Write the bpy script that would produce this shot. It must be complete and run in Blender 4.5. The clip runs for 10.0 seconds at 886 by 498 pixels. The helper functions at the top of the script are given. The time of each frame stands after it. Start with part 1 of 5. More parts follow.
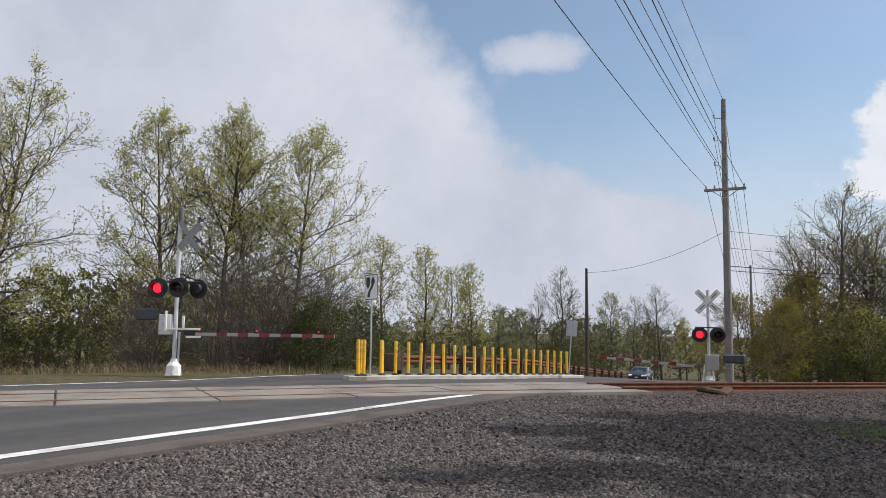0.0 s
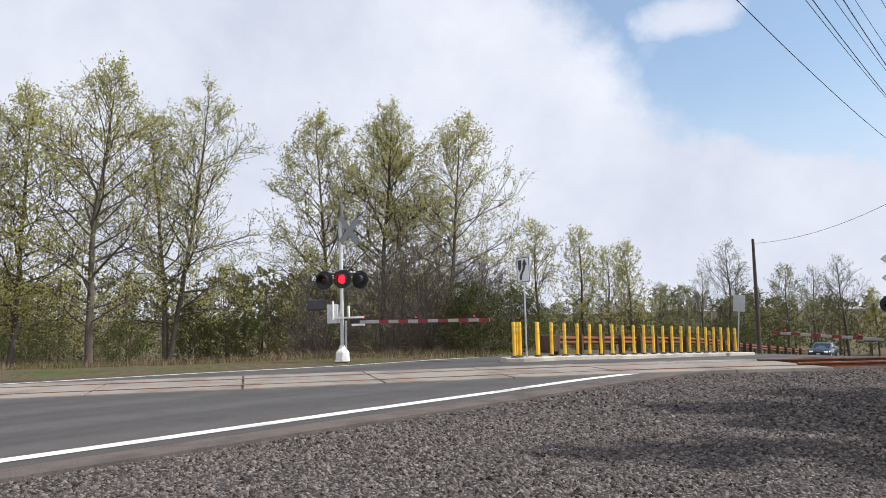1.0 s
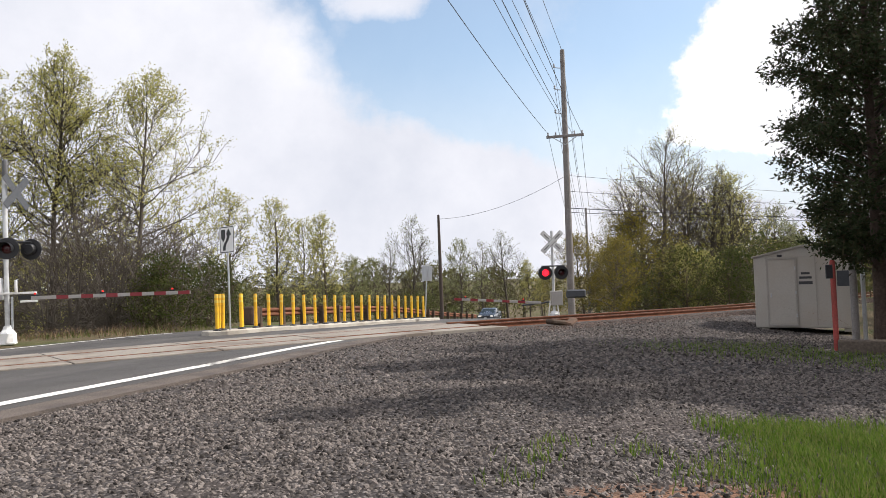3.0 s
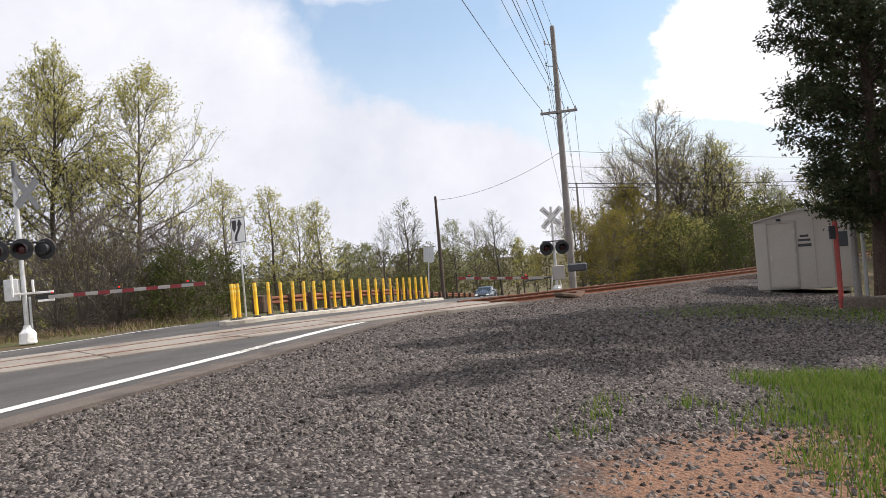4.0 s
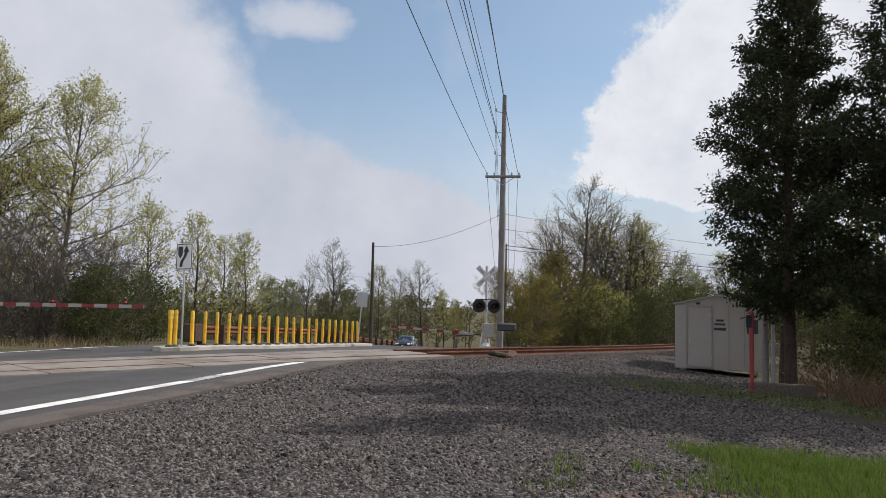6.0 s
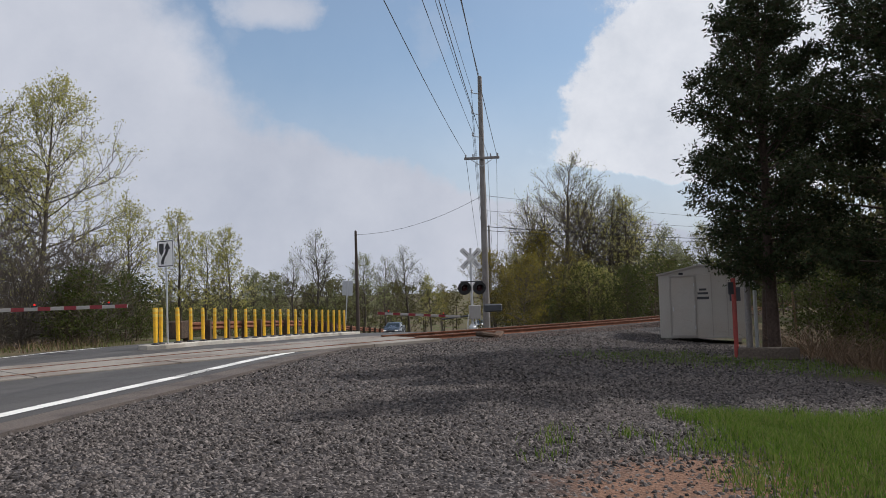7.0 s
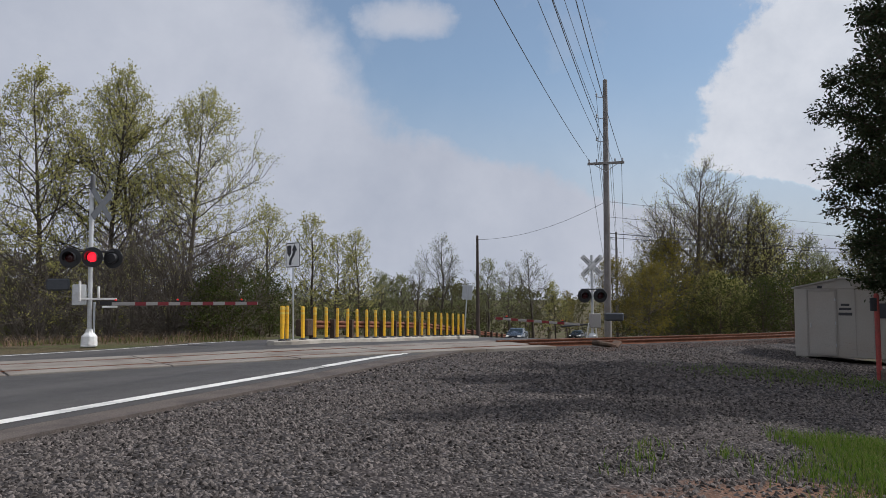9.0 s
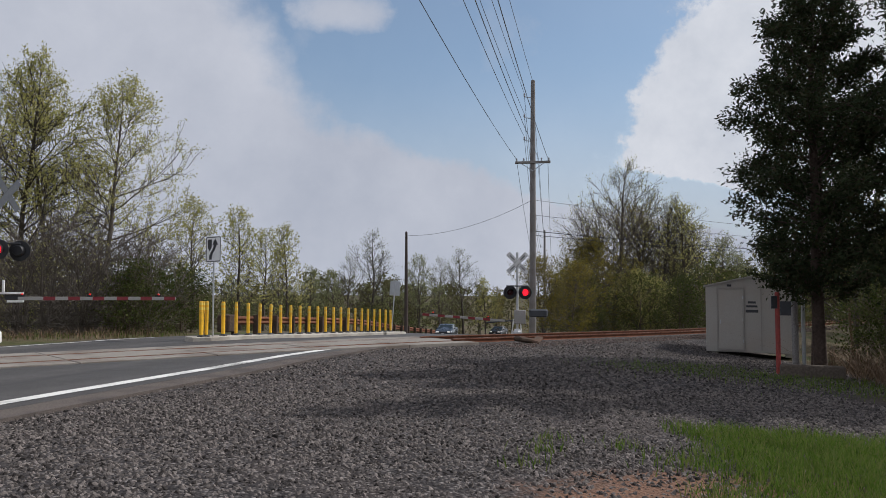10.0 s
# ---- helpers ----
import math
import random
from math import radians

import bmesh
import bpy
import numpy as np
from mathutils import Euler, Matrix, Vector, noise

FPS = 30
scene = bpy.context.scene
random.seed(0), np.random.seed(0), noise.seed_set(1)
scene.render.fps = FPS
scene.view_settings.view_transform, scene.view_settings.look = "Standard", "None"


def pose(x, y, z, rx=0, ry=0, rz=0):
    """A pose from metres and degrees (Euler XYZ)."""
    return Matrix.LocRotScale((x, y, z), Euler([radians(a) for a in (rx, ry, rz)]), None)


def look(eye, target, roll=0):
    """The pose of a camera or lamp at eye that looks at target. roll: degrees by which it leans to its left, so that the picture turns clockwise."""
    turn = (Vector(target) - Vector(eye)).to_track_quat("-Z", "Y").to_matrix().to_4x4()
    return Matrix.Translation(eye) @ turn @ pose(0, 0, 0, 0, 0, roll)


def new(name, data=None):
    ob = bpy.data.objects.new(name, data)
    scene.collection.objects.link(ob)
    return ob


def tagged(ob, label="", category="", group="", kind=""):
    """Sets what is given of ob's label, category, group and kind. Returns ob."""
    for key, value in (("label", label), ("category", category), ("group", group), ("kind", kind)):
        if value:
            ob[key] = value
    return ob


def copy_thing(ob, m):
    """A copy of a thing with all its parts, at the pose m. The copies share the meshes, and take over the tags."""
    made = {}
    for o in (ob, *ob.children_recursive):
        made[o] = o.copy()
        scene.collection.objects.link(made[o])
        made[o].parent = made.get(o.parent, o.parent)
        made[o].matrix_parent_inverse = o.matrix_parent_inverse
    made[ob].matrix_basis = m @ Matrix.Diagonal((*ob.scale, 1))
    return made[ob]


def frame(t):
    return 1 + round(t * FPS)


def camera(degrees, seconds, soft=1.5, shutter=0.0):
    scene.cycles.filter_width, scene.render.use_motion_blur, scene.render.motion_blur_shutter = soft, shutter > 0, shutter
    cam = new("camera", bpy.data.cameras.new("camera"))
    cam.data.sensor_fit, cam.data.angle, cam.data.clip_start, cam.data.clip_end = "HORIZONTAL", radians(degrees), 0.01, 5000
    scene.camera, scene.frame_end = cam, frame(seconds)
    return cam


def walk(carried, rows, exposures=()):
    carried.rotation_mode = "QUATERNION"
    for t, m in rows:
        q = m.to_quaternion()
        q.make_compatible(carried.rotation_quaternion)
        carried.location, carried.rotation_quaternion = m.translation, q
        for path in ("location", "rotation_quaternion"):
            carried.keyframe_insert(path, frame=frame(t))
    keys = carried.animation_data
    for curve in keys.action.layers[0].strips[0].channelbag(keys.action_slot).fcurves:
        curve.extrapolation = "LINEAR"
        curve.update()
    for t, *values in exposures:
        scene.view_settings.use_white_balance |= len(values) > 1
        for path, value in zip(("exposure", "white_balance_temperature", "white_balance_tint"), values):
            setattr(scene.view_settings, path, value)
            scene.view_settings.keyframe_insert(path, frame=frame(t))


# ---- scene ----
cam = camera(64.2, 10.0, 0.7)
PATH = [
    (0, (0.84, 0.203, 1.507), (0.772, 2.189, 1.733), 1.2),
    (0.5, (0.903, 0.097, 1.471), (0.784, 2.081, 1.693), 0.2),
    (0.9, (0.968, 0.056, 1.463), (0.557, 2.002, 1.671), -1.1),
    (1, (0.966, 0.053, 1.463), (0.47, 1.982, 1.643), -0.9),
    (1.5, (0.84, 0.057, 1.483), (0.369, 1.994, 1.644), -0.2),
    (2, (0.792, 0.101, 1.455), (0.846, 2.096, 1.586), 0.9),
    (2.5, (0.728, 0.075, 1.403), (1.214, 2.014, 1.463), 1.5),
    (2.7, (0.657, 0.047, 1.394), (1.065, 2.003, 1.474), 0.6),
    (3.8, (-0.025, -0.229, 1.354), (0.359, 1.732, 1.436), -5.0),
    (4, (-0.159, -0.265, 1.363), (0.229, 1.697, 1.394), -4.6),
    (4.5, (-0.417, -0.47, 1.398), (0.031, 1.476, 1.508), -0.6),
    (5, (-0.686, -0.574, 1.467), (-0.251, 1.376, 1.573), 1.0),
    (5.5, (-0.965, -0.69, 1.481), (-0.387, 1.222, 1.595), 0.9),
    (5.7, (-0.988, -0.749, 1.485), (-0.378, 1.148, 1.651), 1.7),
    (6.8, (-1.005, -0.751, 1.419), (-0.4, 1.151, 1.542), -0.7),
    (7, (-0.994, -0.766, 1.418), (-0.345, 1.123, 1.536), -1.6),
    (7.5, (-1.003, -0.75, 1.417), (-0.332, 1.131, 1.53), -0.5),
    (8, (-0.975, -0.747, 1.421), (-0.307, 1.134, 1.541), -0.2),
    (8.5, (-0.902, -0.742, 1.426), (-0.238, 1.142, 1.525), -1.0),
    (9, (-0.653, -0.925, 1.421), (-0.354, 1.048, 1.558), 0.1),
    (9.2, (-0.533, -0.962, 1.427), (-0.274, 1.018, 1.534), -0.4),
    (9.5, (-0.422, -0.982, 1.441), (0.019, 0.963, 1.589), -0.2),
    (10, (-0.414, -1.042, 1.434), (0.07, 0.895, 1.56), 0.4),
]
# seconds, stops, kelvin, tint
EXPOSURE = [(0, -0.2, 6150, 12), (0.25, -0.45, 6050, 12), (0.5, -0.56, 5950, 12), (0.75, -0.3, 6050, 12), (1.0, 0.15, 6150, 12), (1.5, 0.45, 6450, 12), (2.0, 0.12, 6250, 12), (2.5, 0.24, 6450, 12), (4.0, 0.3, 6500, 13), (4.5, -0.35, 6200, 12),
            (5.0, 0.42, 6550, 13), (5.5, 0.18, 6450, 12), (5.8, -0.15, 6300, 12), (7.0, -0.38, 6100, 12), (7.5, -0.4, 6100, 12), (9.0, -0.52, 6000, 12), (10.0, -0.52, 6050, 12)]
walk(cam, [(t, look(eye, target, roll)) for t, eye, target, roll in PATH], EXPOSURE)

# ---- world, sun, exposure ----
SUN_FROM = Vector((0.98, 0.12, 0.95)).normalized()


class Nodes:
    """A short way to write node trees."""

    def __init__(self, tree):
        self.tree = tree
        tree.nodes.clear()

    def add(self, kind):
        return self.tree.nodes.new(kind)

    def link(self, a, b):
        self.tree.links.new(a, b)

    def math(self, op, a, b=None, clamp=False):
        node = self.add("ShaderNodeMath")
        node.operation, node.use_clamp = op, clamp
        for slot, value in zip(node.inputs, (a, b)):
            if value is None:
                continue
            if isinstance(value, (int, float)):
                slot.default_value = value
            else:
                self.link(value, slot)
        return node.outputs[0]

    def noise(self, vector, scale, detail=4, rough=0.55):
        node = self.add("ShaderNodeTexNoise")
        node.inputs["Scale"].default_value = scale
        node.inputs["Detail"].default_value = detail
        node.inputs["Roughness"].default_value = rough
        if vector is not None:
            self.link(vector, node.inputs["Vector"])
        return node.outputs["Fac"]

    def ramp(self, fac, stops):
        node = self.add("ShaderNodeValToRGB")
        el = node.color_ramp.elements
        while len(el) < len(stops):
            el.new(0.5)
        for e, (p, c) in zip(el, stops):
            e.position, e.color = p, (*c, 1) if len(c) == 3 else c
        self.link(fac, node.inputs[0])
        return node.outputs[0]

    def mix(self, fac, a, b, blend="MIX"):
        node = self.add("ShaderNodeMix")
        node.data_type, node.blend_type = "RGBA", blend
        for slot, value in ((node.inputs[0], fac), (node.inputs[6], a), (node.inputs[7], b)):
            if isinstance(value, (int, float)):
                slot.default_value = value
            elif isinstance(value, tuple):
                slot.default_value = (*value, 1)
            else:
                self.link(value, slot)
        return node.outputs[2]

    def smooth(self, value, low, high, a=0.0, b=1.0):
        node = self.add("ShaderNodeMapRange")
        node.interpolation_type = "SMOOTHSTEP"
        self.link(value, node.inputs[0])
        for i, v in enumerate((low, high, a, b)):
            node.inputs[1 + i].default_value = v
        return node.outputs[0]


def make_world():
    world = bpy.data.worlds.new("sky")
    scene.world = world
    world.use_nodes = True
    n = Nodes(world.node_tree)
    sky = n.add("ShaderNodeTexSky")
    sky.sky_type, sky.sun_disc = "NISHITA", False
    sky.sun_elevation = math.asin(SUN_FROM.z)
    sky.sun_rotation = math.atan2(SUN_FROM.x, SUN_FROM.y)
    sky.air_density, sky.dust_density, sky.ozone_density = 1.0, 1.2, 1.5
    way = n.add("ShaderNodeTexCoord").outputs["Generated"]
    sep = n.add("ShaderNodeSeparateXYZ")
    n.link(way, sep.inputs[0])
    az = n.math("MULTIPLY", n.math("ARCTAN2", sep.outputs[0], sep.outputs[1]), 57.2958)
    el = n.math("MULTIPLY", n.math("ARCSINE", sep.outputs[2]), 57.2958)
    warp = n.math("MULTIPLY", n.math("SUBTRACT", n.noise(way, 9.0, 8, 0.65), 0.5), 9.0)
    warp2 = n.math("MULTIPLY", n.math("SUBTRACT", n.noise(way, 5.0, 6, 0.6), 0.5), 6.0)
    az_w, el_w = n.math("ADD", az, warp), n.math("ADD", el, warp2)

    def edge(points):
        """Azimuth of a cloud's edge by elevation, both in degrees."""
        node = n.add("ShaderNodeFloatCurve")
        curve = node.mapping.curves[0]
        while len(curve.points) < len(points):
            curve.points.new(0.5, 0.5)
        for p, (e, a) in zip(curve.points, points):
            p.location, p.handle_type = (max(0, min(1, e / 90)), (a + 180) / 360), "VECTOR"
        node.mapping.update()
        n.link(n.math("MULTIPLY", el_w, 1 / 90, True), node.inputs["Value"])
        return n.math("SUBTRACT", n.math("MULTIPLY", node.outputs[0], 360.0), 180.0)

    left_bank = edge(LEFT_BANK)
    right_bank = edge(RIGHT_BANK)
    a = n.smooth(n.math("SUBTRACT", left_bank, az_w), -3.0, 4.5)
    b = n.smooth(n.math("SUBTRACT", n.math("ADD", az_w, n.math("MULTIPLY", n.math("SUBTRACT", n.noise(way, 28.0, 6, 0.6), 0.5), 5.0)), right_bank), -1.0, 1.3)
    # a small loose cloud high in the gap
    dx = n.math("DIVIDE", n.math("SUBTRACT", az_w, 5.2), 3.8)
    dy = n.math("DIVIDE", n.math("SUBTRACT", el_w, 22.3), 1.6)
    r = n.math("ADD", n.math("MULTIPLY", dx, dx), n.math("MULTIPLY", dy, dy))
    c = n.smooth(r, 2.4, 0.0, 0.0, 0.9)
    wisps = n.math("MULTIPLY", n.smooth(n.noise(way, 6.0, 8, 0.65), 0.38, 0.75), 0.36)
    haze = n.smooth(el, 20.0, 2.0, 0.17, 0.85)
    cloud = n.math("MAXIMUM", n.math("MAXIMUM", a, b), n.math("MAXIMUM", c, n.math("MAXIMUM", wisps, haze)), True)
    grey = n.noise(way, 4.0, 7, 0.6)
    tone = n.ramp(grey, [(0.3, (0.64, 0.67, 0.74)), (0.7, (0.86, 0.87, 0.91))])
    bright = n.mix(b, tone, n.ramp(n.noise(way, 11.0, 7, 0.6), [(0.3, (0.88, 0.90, 0.93)), (0.65, (1.08, 1.08, 1.08))]))
    scaled = n.mix(1.0, sky.outputs[0], (SKY_POWER * 0.95, SKY_POWER * 1.03, SKY_POWER * 0.97), "MULTIPLY")
    lit = n.mix(1.0, bright, (CLOUD_POWER,) * 3, "MULTIPLY")
    back = n.add("ShaderNodeBackground")
    n.link(n.mix(cloud, scaled, lit), back.inputs[0])
    n.link(back.outputs[0], n.add("ShaderNodeOutputWorld").inputs[0])


SKY_POWER, CLOUD_POWER, SUN_POWER = 0.152, 0.95, 5.0
LEFT_BANK = [(0, 60), (6, 33), (8, 25), (10.2, 18), (12, 11.5), (13.5, 6.5), (15.8, 3.3), (19.6, 1), (22.5, -2), (25, -5), (30, -10), (45, -22), (90, -60)]
RIGHT_BANK = [(0, 75), (5, 62), (7.5, 40), (8.8, 31), (9.8, 26.5), (11, 27.5), (13.5, 29.5), (16.3, 30), (21, 33), (26, 36), (45, 70), (90, 120)]
make_world()
sun = new("sun", bpy.data.lights.new("sun", "SUN"))
sun.data.energy, sun.data.angle, sun.data.color = SUN_POWER, radians(0.55), (1.0, 0.95, 0.87)
sun.matrix_world = look((0, 0, 0), -SUN_FROM)

# ---- materials ----
def material(name, base, rough=0.8, metal=0.0, spread=0.25, scale=6.0, fine=60.0, bump=0.15, depth=0.01, dirt=None,
             dirt_amount=0.5, random_tint=0.0, island_tint=0.0, coat=0.0):
    """A surface with variation at two scales: large patches of dirt or fading, and a fine grain with relief."""
    mat = bpy.data.materials.new(name)
    mat.use_nodes = True
    n = Nodes(mat.node_tree)
    where = n.add("ShaderNodeTexCoord").outputs["Object"]
    big, small = n.noise(where, scale, 5), n.noise(where, fine, 6)
    dark = tuple(max(0.0, c * (1 - spread)) for c in base)
    pale = tuple(min(1.0, c * (1 + spread)) for c in base)
    colour = n.ramp(small, [(0.3, dark), (0.7, pale)])
    if dirt:
        colour = n.mix(n.math("MULTIPLY", n.smooth(big, 0.42, 0.68), dirt_amount), colour, dirt)
    else:
        colour = n.mix(n.smooth(big, 0.3, 0.7, 0.0, 0.5), colour, dark)
    if random_tint or island_tint:
        if random_tint:
            rnd, amount = n.add("ShaderNodeObjectInfo").outputs["Random"], random_tint
        else:
            rnd, amount = n.add("ShaderNodeNewGeometry").outputs["Random Per Island"], island_tint
        value = n.math("ADD", n.math("MULTIPLY", rnd, 2 * amount), 1 - amount)
        hsv = n.add("ShaderNodeHueSaturation")
        n.link(value, hsv.inputs["Value"])
        n.link(colour, hsv.inputs["Color"])
        colour = hsv.outputs[0]
    p = n.add("ShaderNodeBsdfPrincipled")
    n.link(colour, p.inputs["Base Color"])
    n.link(n.smooth(big, 0.2, 0.8, max(0.02, rough - 0.12), min(1, rough + 0.12)), p.inputs["Roughness"])
    p.inputs["Metallic"].default_value = metal
    p.inputs["Specular IOR Level"].default_value = 0.15 if rough > 0.8 else 0.5
    p.inputs["Coat Weight"].default_value = coat
    if bump:
        b = n.add("ShaderNodeBump")
        b.inputs["Strength"].default_value, b.inputs["Distance"].default_value = bump, depth
        n.link(small, b.inputs["Height"])
        n.link(b.outputs[0], p.inputs["Normal"])
    n.link(p.outputs[0], n.add("ShaderNodeOutputMaterial").inputs[0])
    return mat


def leaf_material(name, tones, through_light=0.35):
    """Leaves: each clump its own tone, some light through them."""
    mat = bpy.data.materials.new(name)
    mat.use_nodes = True
    n = Nodes(mat.node_tree)
    rnd = n.add("ShaderNodeNewGeometry").outputs["Random Per Island"]
    colour = n.ramp(rnd, [(i / (len(tones) - 1), c) for i, c in enumerate(tones)])
    p = n.add("ShaderNodeBsdfPrincipled")
    p.inputs["Roughness"].default_value = 0.7
    p.inputs["Specular IOR Level"].default_value = 0.08
    n.link(colour, p.inputs["Base Color"])
    t = n.add("ShaderNodeBsdfTranslucent")
    n.link(colour, t.inputs["Color"])
    m = n.add("ShaderNodeMixShader")
    m.inputs[0].default_value = through_light
    n.link(p.outputs[0], m.inputs[1])
    n.link(t.outputs[0], m.inputs[2])
    n.link(m.outputs[0], n.add("ShaderNodeOutputMaterial").inputs[0])
    return mat


def glow_material(name, colour, power):
    mat = bpy.data.materials.new(name)
    mat.use_nodes = True
    n = Nodes(mat.node_tree)
    p = n.add("ShaderNodeBsdfPrincipled")
    p.inputs["Base Color"].default_value = (*colour, 1)
    p.inputs["Roughness"].default_value = 0.25
    p.inputs["Emission Color"].default_value = (*colour, 1)
    p.inputs["Emission Strength"].default_value = power
    n.link(p.outputs[0], n.add("ShaderNodeOutputMaterial").inputs[0])
    return mat


def glass_material(name):
    mat = bpy.data.materials.new(name)
    mat.use_nodes = True
    p = mat.node_tree.nodes["Principled BSDF"]
    p.inputs["Base Color"].default_value = (0.03, 0.04, 0.045, 1)
    p.inputs["Roughness"].default_value = 0.05
    return mat


def ground_material():
    """Grey crushed stone in the yard, reddish dirt and grass where it thins out, meadow and leaf litter beyond."""
    mat = bpy.data.materials.new("ground_soil")
    mat.use_nodes = True
    n = Nodes(mat.node_tree)
    where = n.add("ShaderNodeTexCoord").outputs["Object"]
    sep = n.add("ShaderNodeSeparateXYZ")
    n.link(where, sep.inputs[0])
    x, y = sep.outputs[0], sep.outputs[1]
    stones = n.add("ShaderNodeTexVoronoi")
    stones.feature = "F1"
    stones.inputs["Scale"].default_value = 26
    n.link(where, stones.inputs["Vector"])
    grain = n.noise(where, 90, 4)
    patch = n.noise(where, 0.35, 6)
    cell = n.add("ShaderNodeSeparateColor")
    n.link(stones.outputs["Color"], cell.inputs[0])
    gravel = n.ramp(cell.outputs[0], [(0.0, (0.030, 0.027, 0.026)), (0.45, (0.075, 0.066, 0.062)), (0.8, (0.13, 0.115, 0.108)), (1.0, (0.27, 0.24, 0.225))])
    # cell rims painted near black, standing in for the shade between stones
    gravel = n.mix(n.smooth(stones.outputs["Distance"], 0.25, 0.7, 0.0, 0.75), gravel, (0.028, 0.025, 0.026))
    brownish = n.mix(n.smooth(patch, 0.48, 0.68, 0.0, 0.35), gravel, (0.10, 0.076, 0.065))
    # red dirt round the grass plot
    dx = n.math("DIVIDE", n.math("SUBTRACT", x, 2.9), 2.0)
    dy = n.math("DIVIDE", n.math("SUBTRACT", y, 3.7), 1.15)
    spot = n.math("ADD", n.math("ADD", n.math("MULTIPLY", dx, dx), n.math("MULTIPLY", dy, dy)), n.math("MULTIPLY", n.noise(where, 1.8, 6), 1.6))
    soil = n.ramp(grain, [(0.3, (0.10, 0.057, 0.039)), (0.7, (0.25, 0.145, 0.098))])
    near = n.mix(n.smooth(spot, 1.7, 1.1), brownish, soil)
    meadow = n.ramp(n.noise(where, 1.3, 8, 0.7), [(0.3, (0.03, 0.045, 0.012)), (0.5, (0.055, 0.09, 0.02)), (0.7, (0.10, 0.12, 0.04))])
    litter = n.ramp(n.noise(where, 5, 8, 0.7), [(0.3, (0.04, 0.035, 0.02)), (0.7, (0.16, 0.125, 0.075))])
    wild = n.mix(n.smooth(n.noise(where, 0.25, 5), 0.30, 0.50), meadow, litter)
    # how far beyond the tracks a place lies
    v = n.math("ADD", n.math("MULTIPLY", x, -0.5), n.math("MULTIPLY", n.math("SUBTRACT", y, 17.2), 0.866))
    v = n.math("ADD", v, n.math("MULTIPLY", n.math("SUBTRACT", patch, 0.5), 2.0))
    beyond = n.smooth(v, 3.4, 4.6)
    bank = n.smooth(n.math("ADD", n.math("SUBTRACT", x, n.math("MULTIPLY", y, 0.55)), n.math("MULTIPLY", patch, 3.0)), 6.4, 8.2)
    colour = n.mix(n.math("MAXIMUM", beyond, bank), near, wild)
    p = n.add("ShaderNodeBsdfPrincipled")
    n.link(colour, p.inputs["Base Color"])
    p.inputs["Roughness"].default_value = 0.95
    p.inputs["Specular IOR Level"].default_value = 0.1
    b = n.add("ShaderNodeBump")
    b.inputs["Strength"].default_value, b.inputs["Distance"].default_value = 0.7, 0.03
    n.link(n.math("SUBTRACT", n.math("MULTIPLY", grain, 0.3), stones.outputs["Distance"]), b.inputs["Height"])
    n.link(b.outputs[0], p.inputs["Normal"])
    n.link(p.outputs[0], n.add("ShaderNodeOutputMaterial").inputs[0])
    return mat


def asphalt_material():
    mat = bpy.data.materials.new("asphalt")
    mat.use_nodes = True
    n = Nodes(mat.node_tree)
    where = n.add("ShaderNodeTexCoord").outputs["Object"]
    sep = n.add("ShaderNodeSeparateXYZ")
    n.link(where, sep.inputs[0])
    across = n.math("SUBTRACT", n.math("MULTIPLY", sep.outputs[0], 0.834), n.math("MULTIPLY", sep.outputs[1], 0.551))
    wear = n.smooth(n.math("SINE", n.math("MULTIPLY", across, 3.6)), -0.2, 1.0, 0.0, 0.45)
    fine = n.noise(where, 130, 4)
    stain = n.noise(where, 0.7, 7, 0.65)
    base = n.ramp(fine, [(0.3, (0.034, 0.031, 0.030)), (0.72, (0.076, 0.069, 0.064))])
    base = n.mix(wear, base, (0.090, 0.082, 0.076))
    base = n.mix(n.smooth(stain, 0.5, 0.72, 0.0, 0.45), base, (0.035, 0.033, 0.035))
    p = n.add("ShaderNodeBsdfPrincipled")
    n.link(base, p.inputs["Base Color"])
    n.link(n.smooth(stain, 0.3, 0.7, 0.7, 0.9), p.inputs["Roughness"])
    b = n.add("ShaderNodeBump")
    b.inputs["Strength"].default_value, b.inputs["Distance"].default_value = 0.35, 0.008
    n.link(fine, b.inputs["Height"])
    n.link(b.outputs[0], p.inputs["Normal"])
    n.link(p.outputs[0], n.add("ShaderNodeOutputMaterial").inputs[0])
    return mat


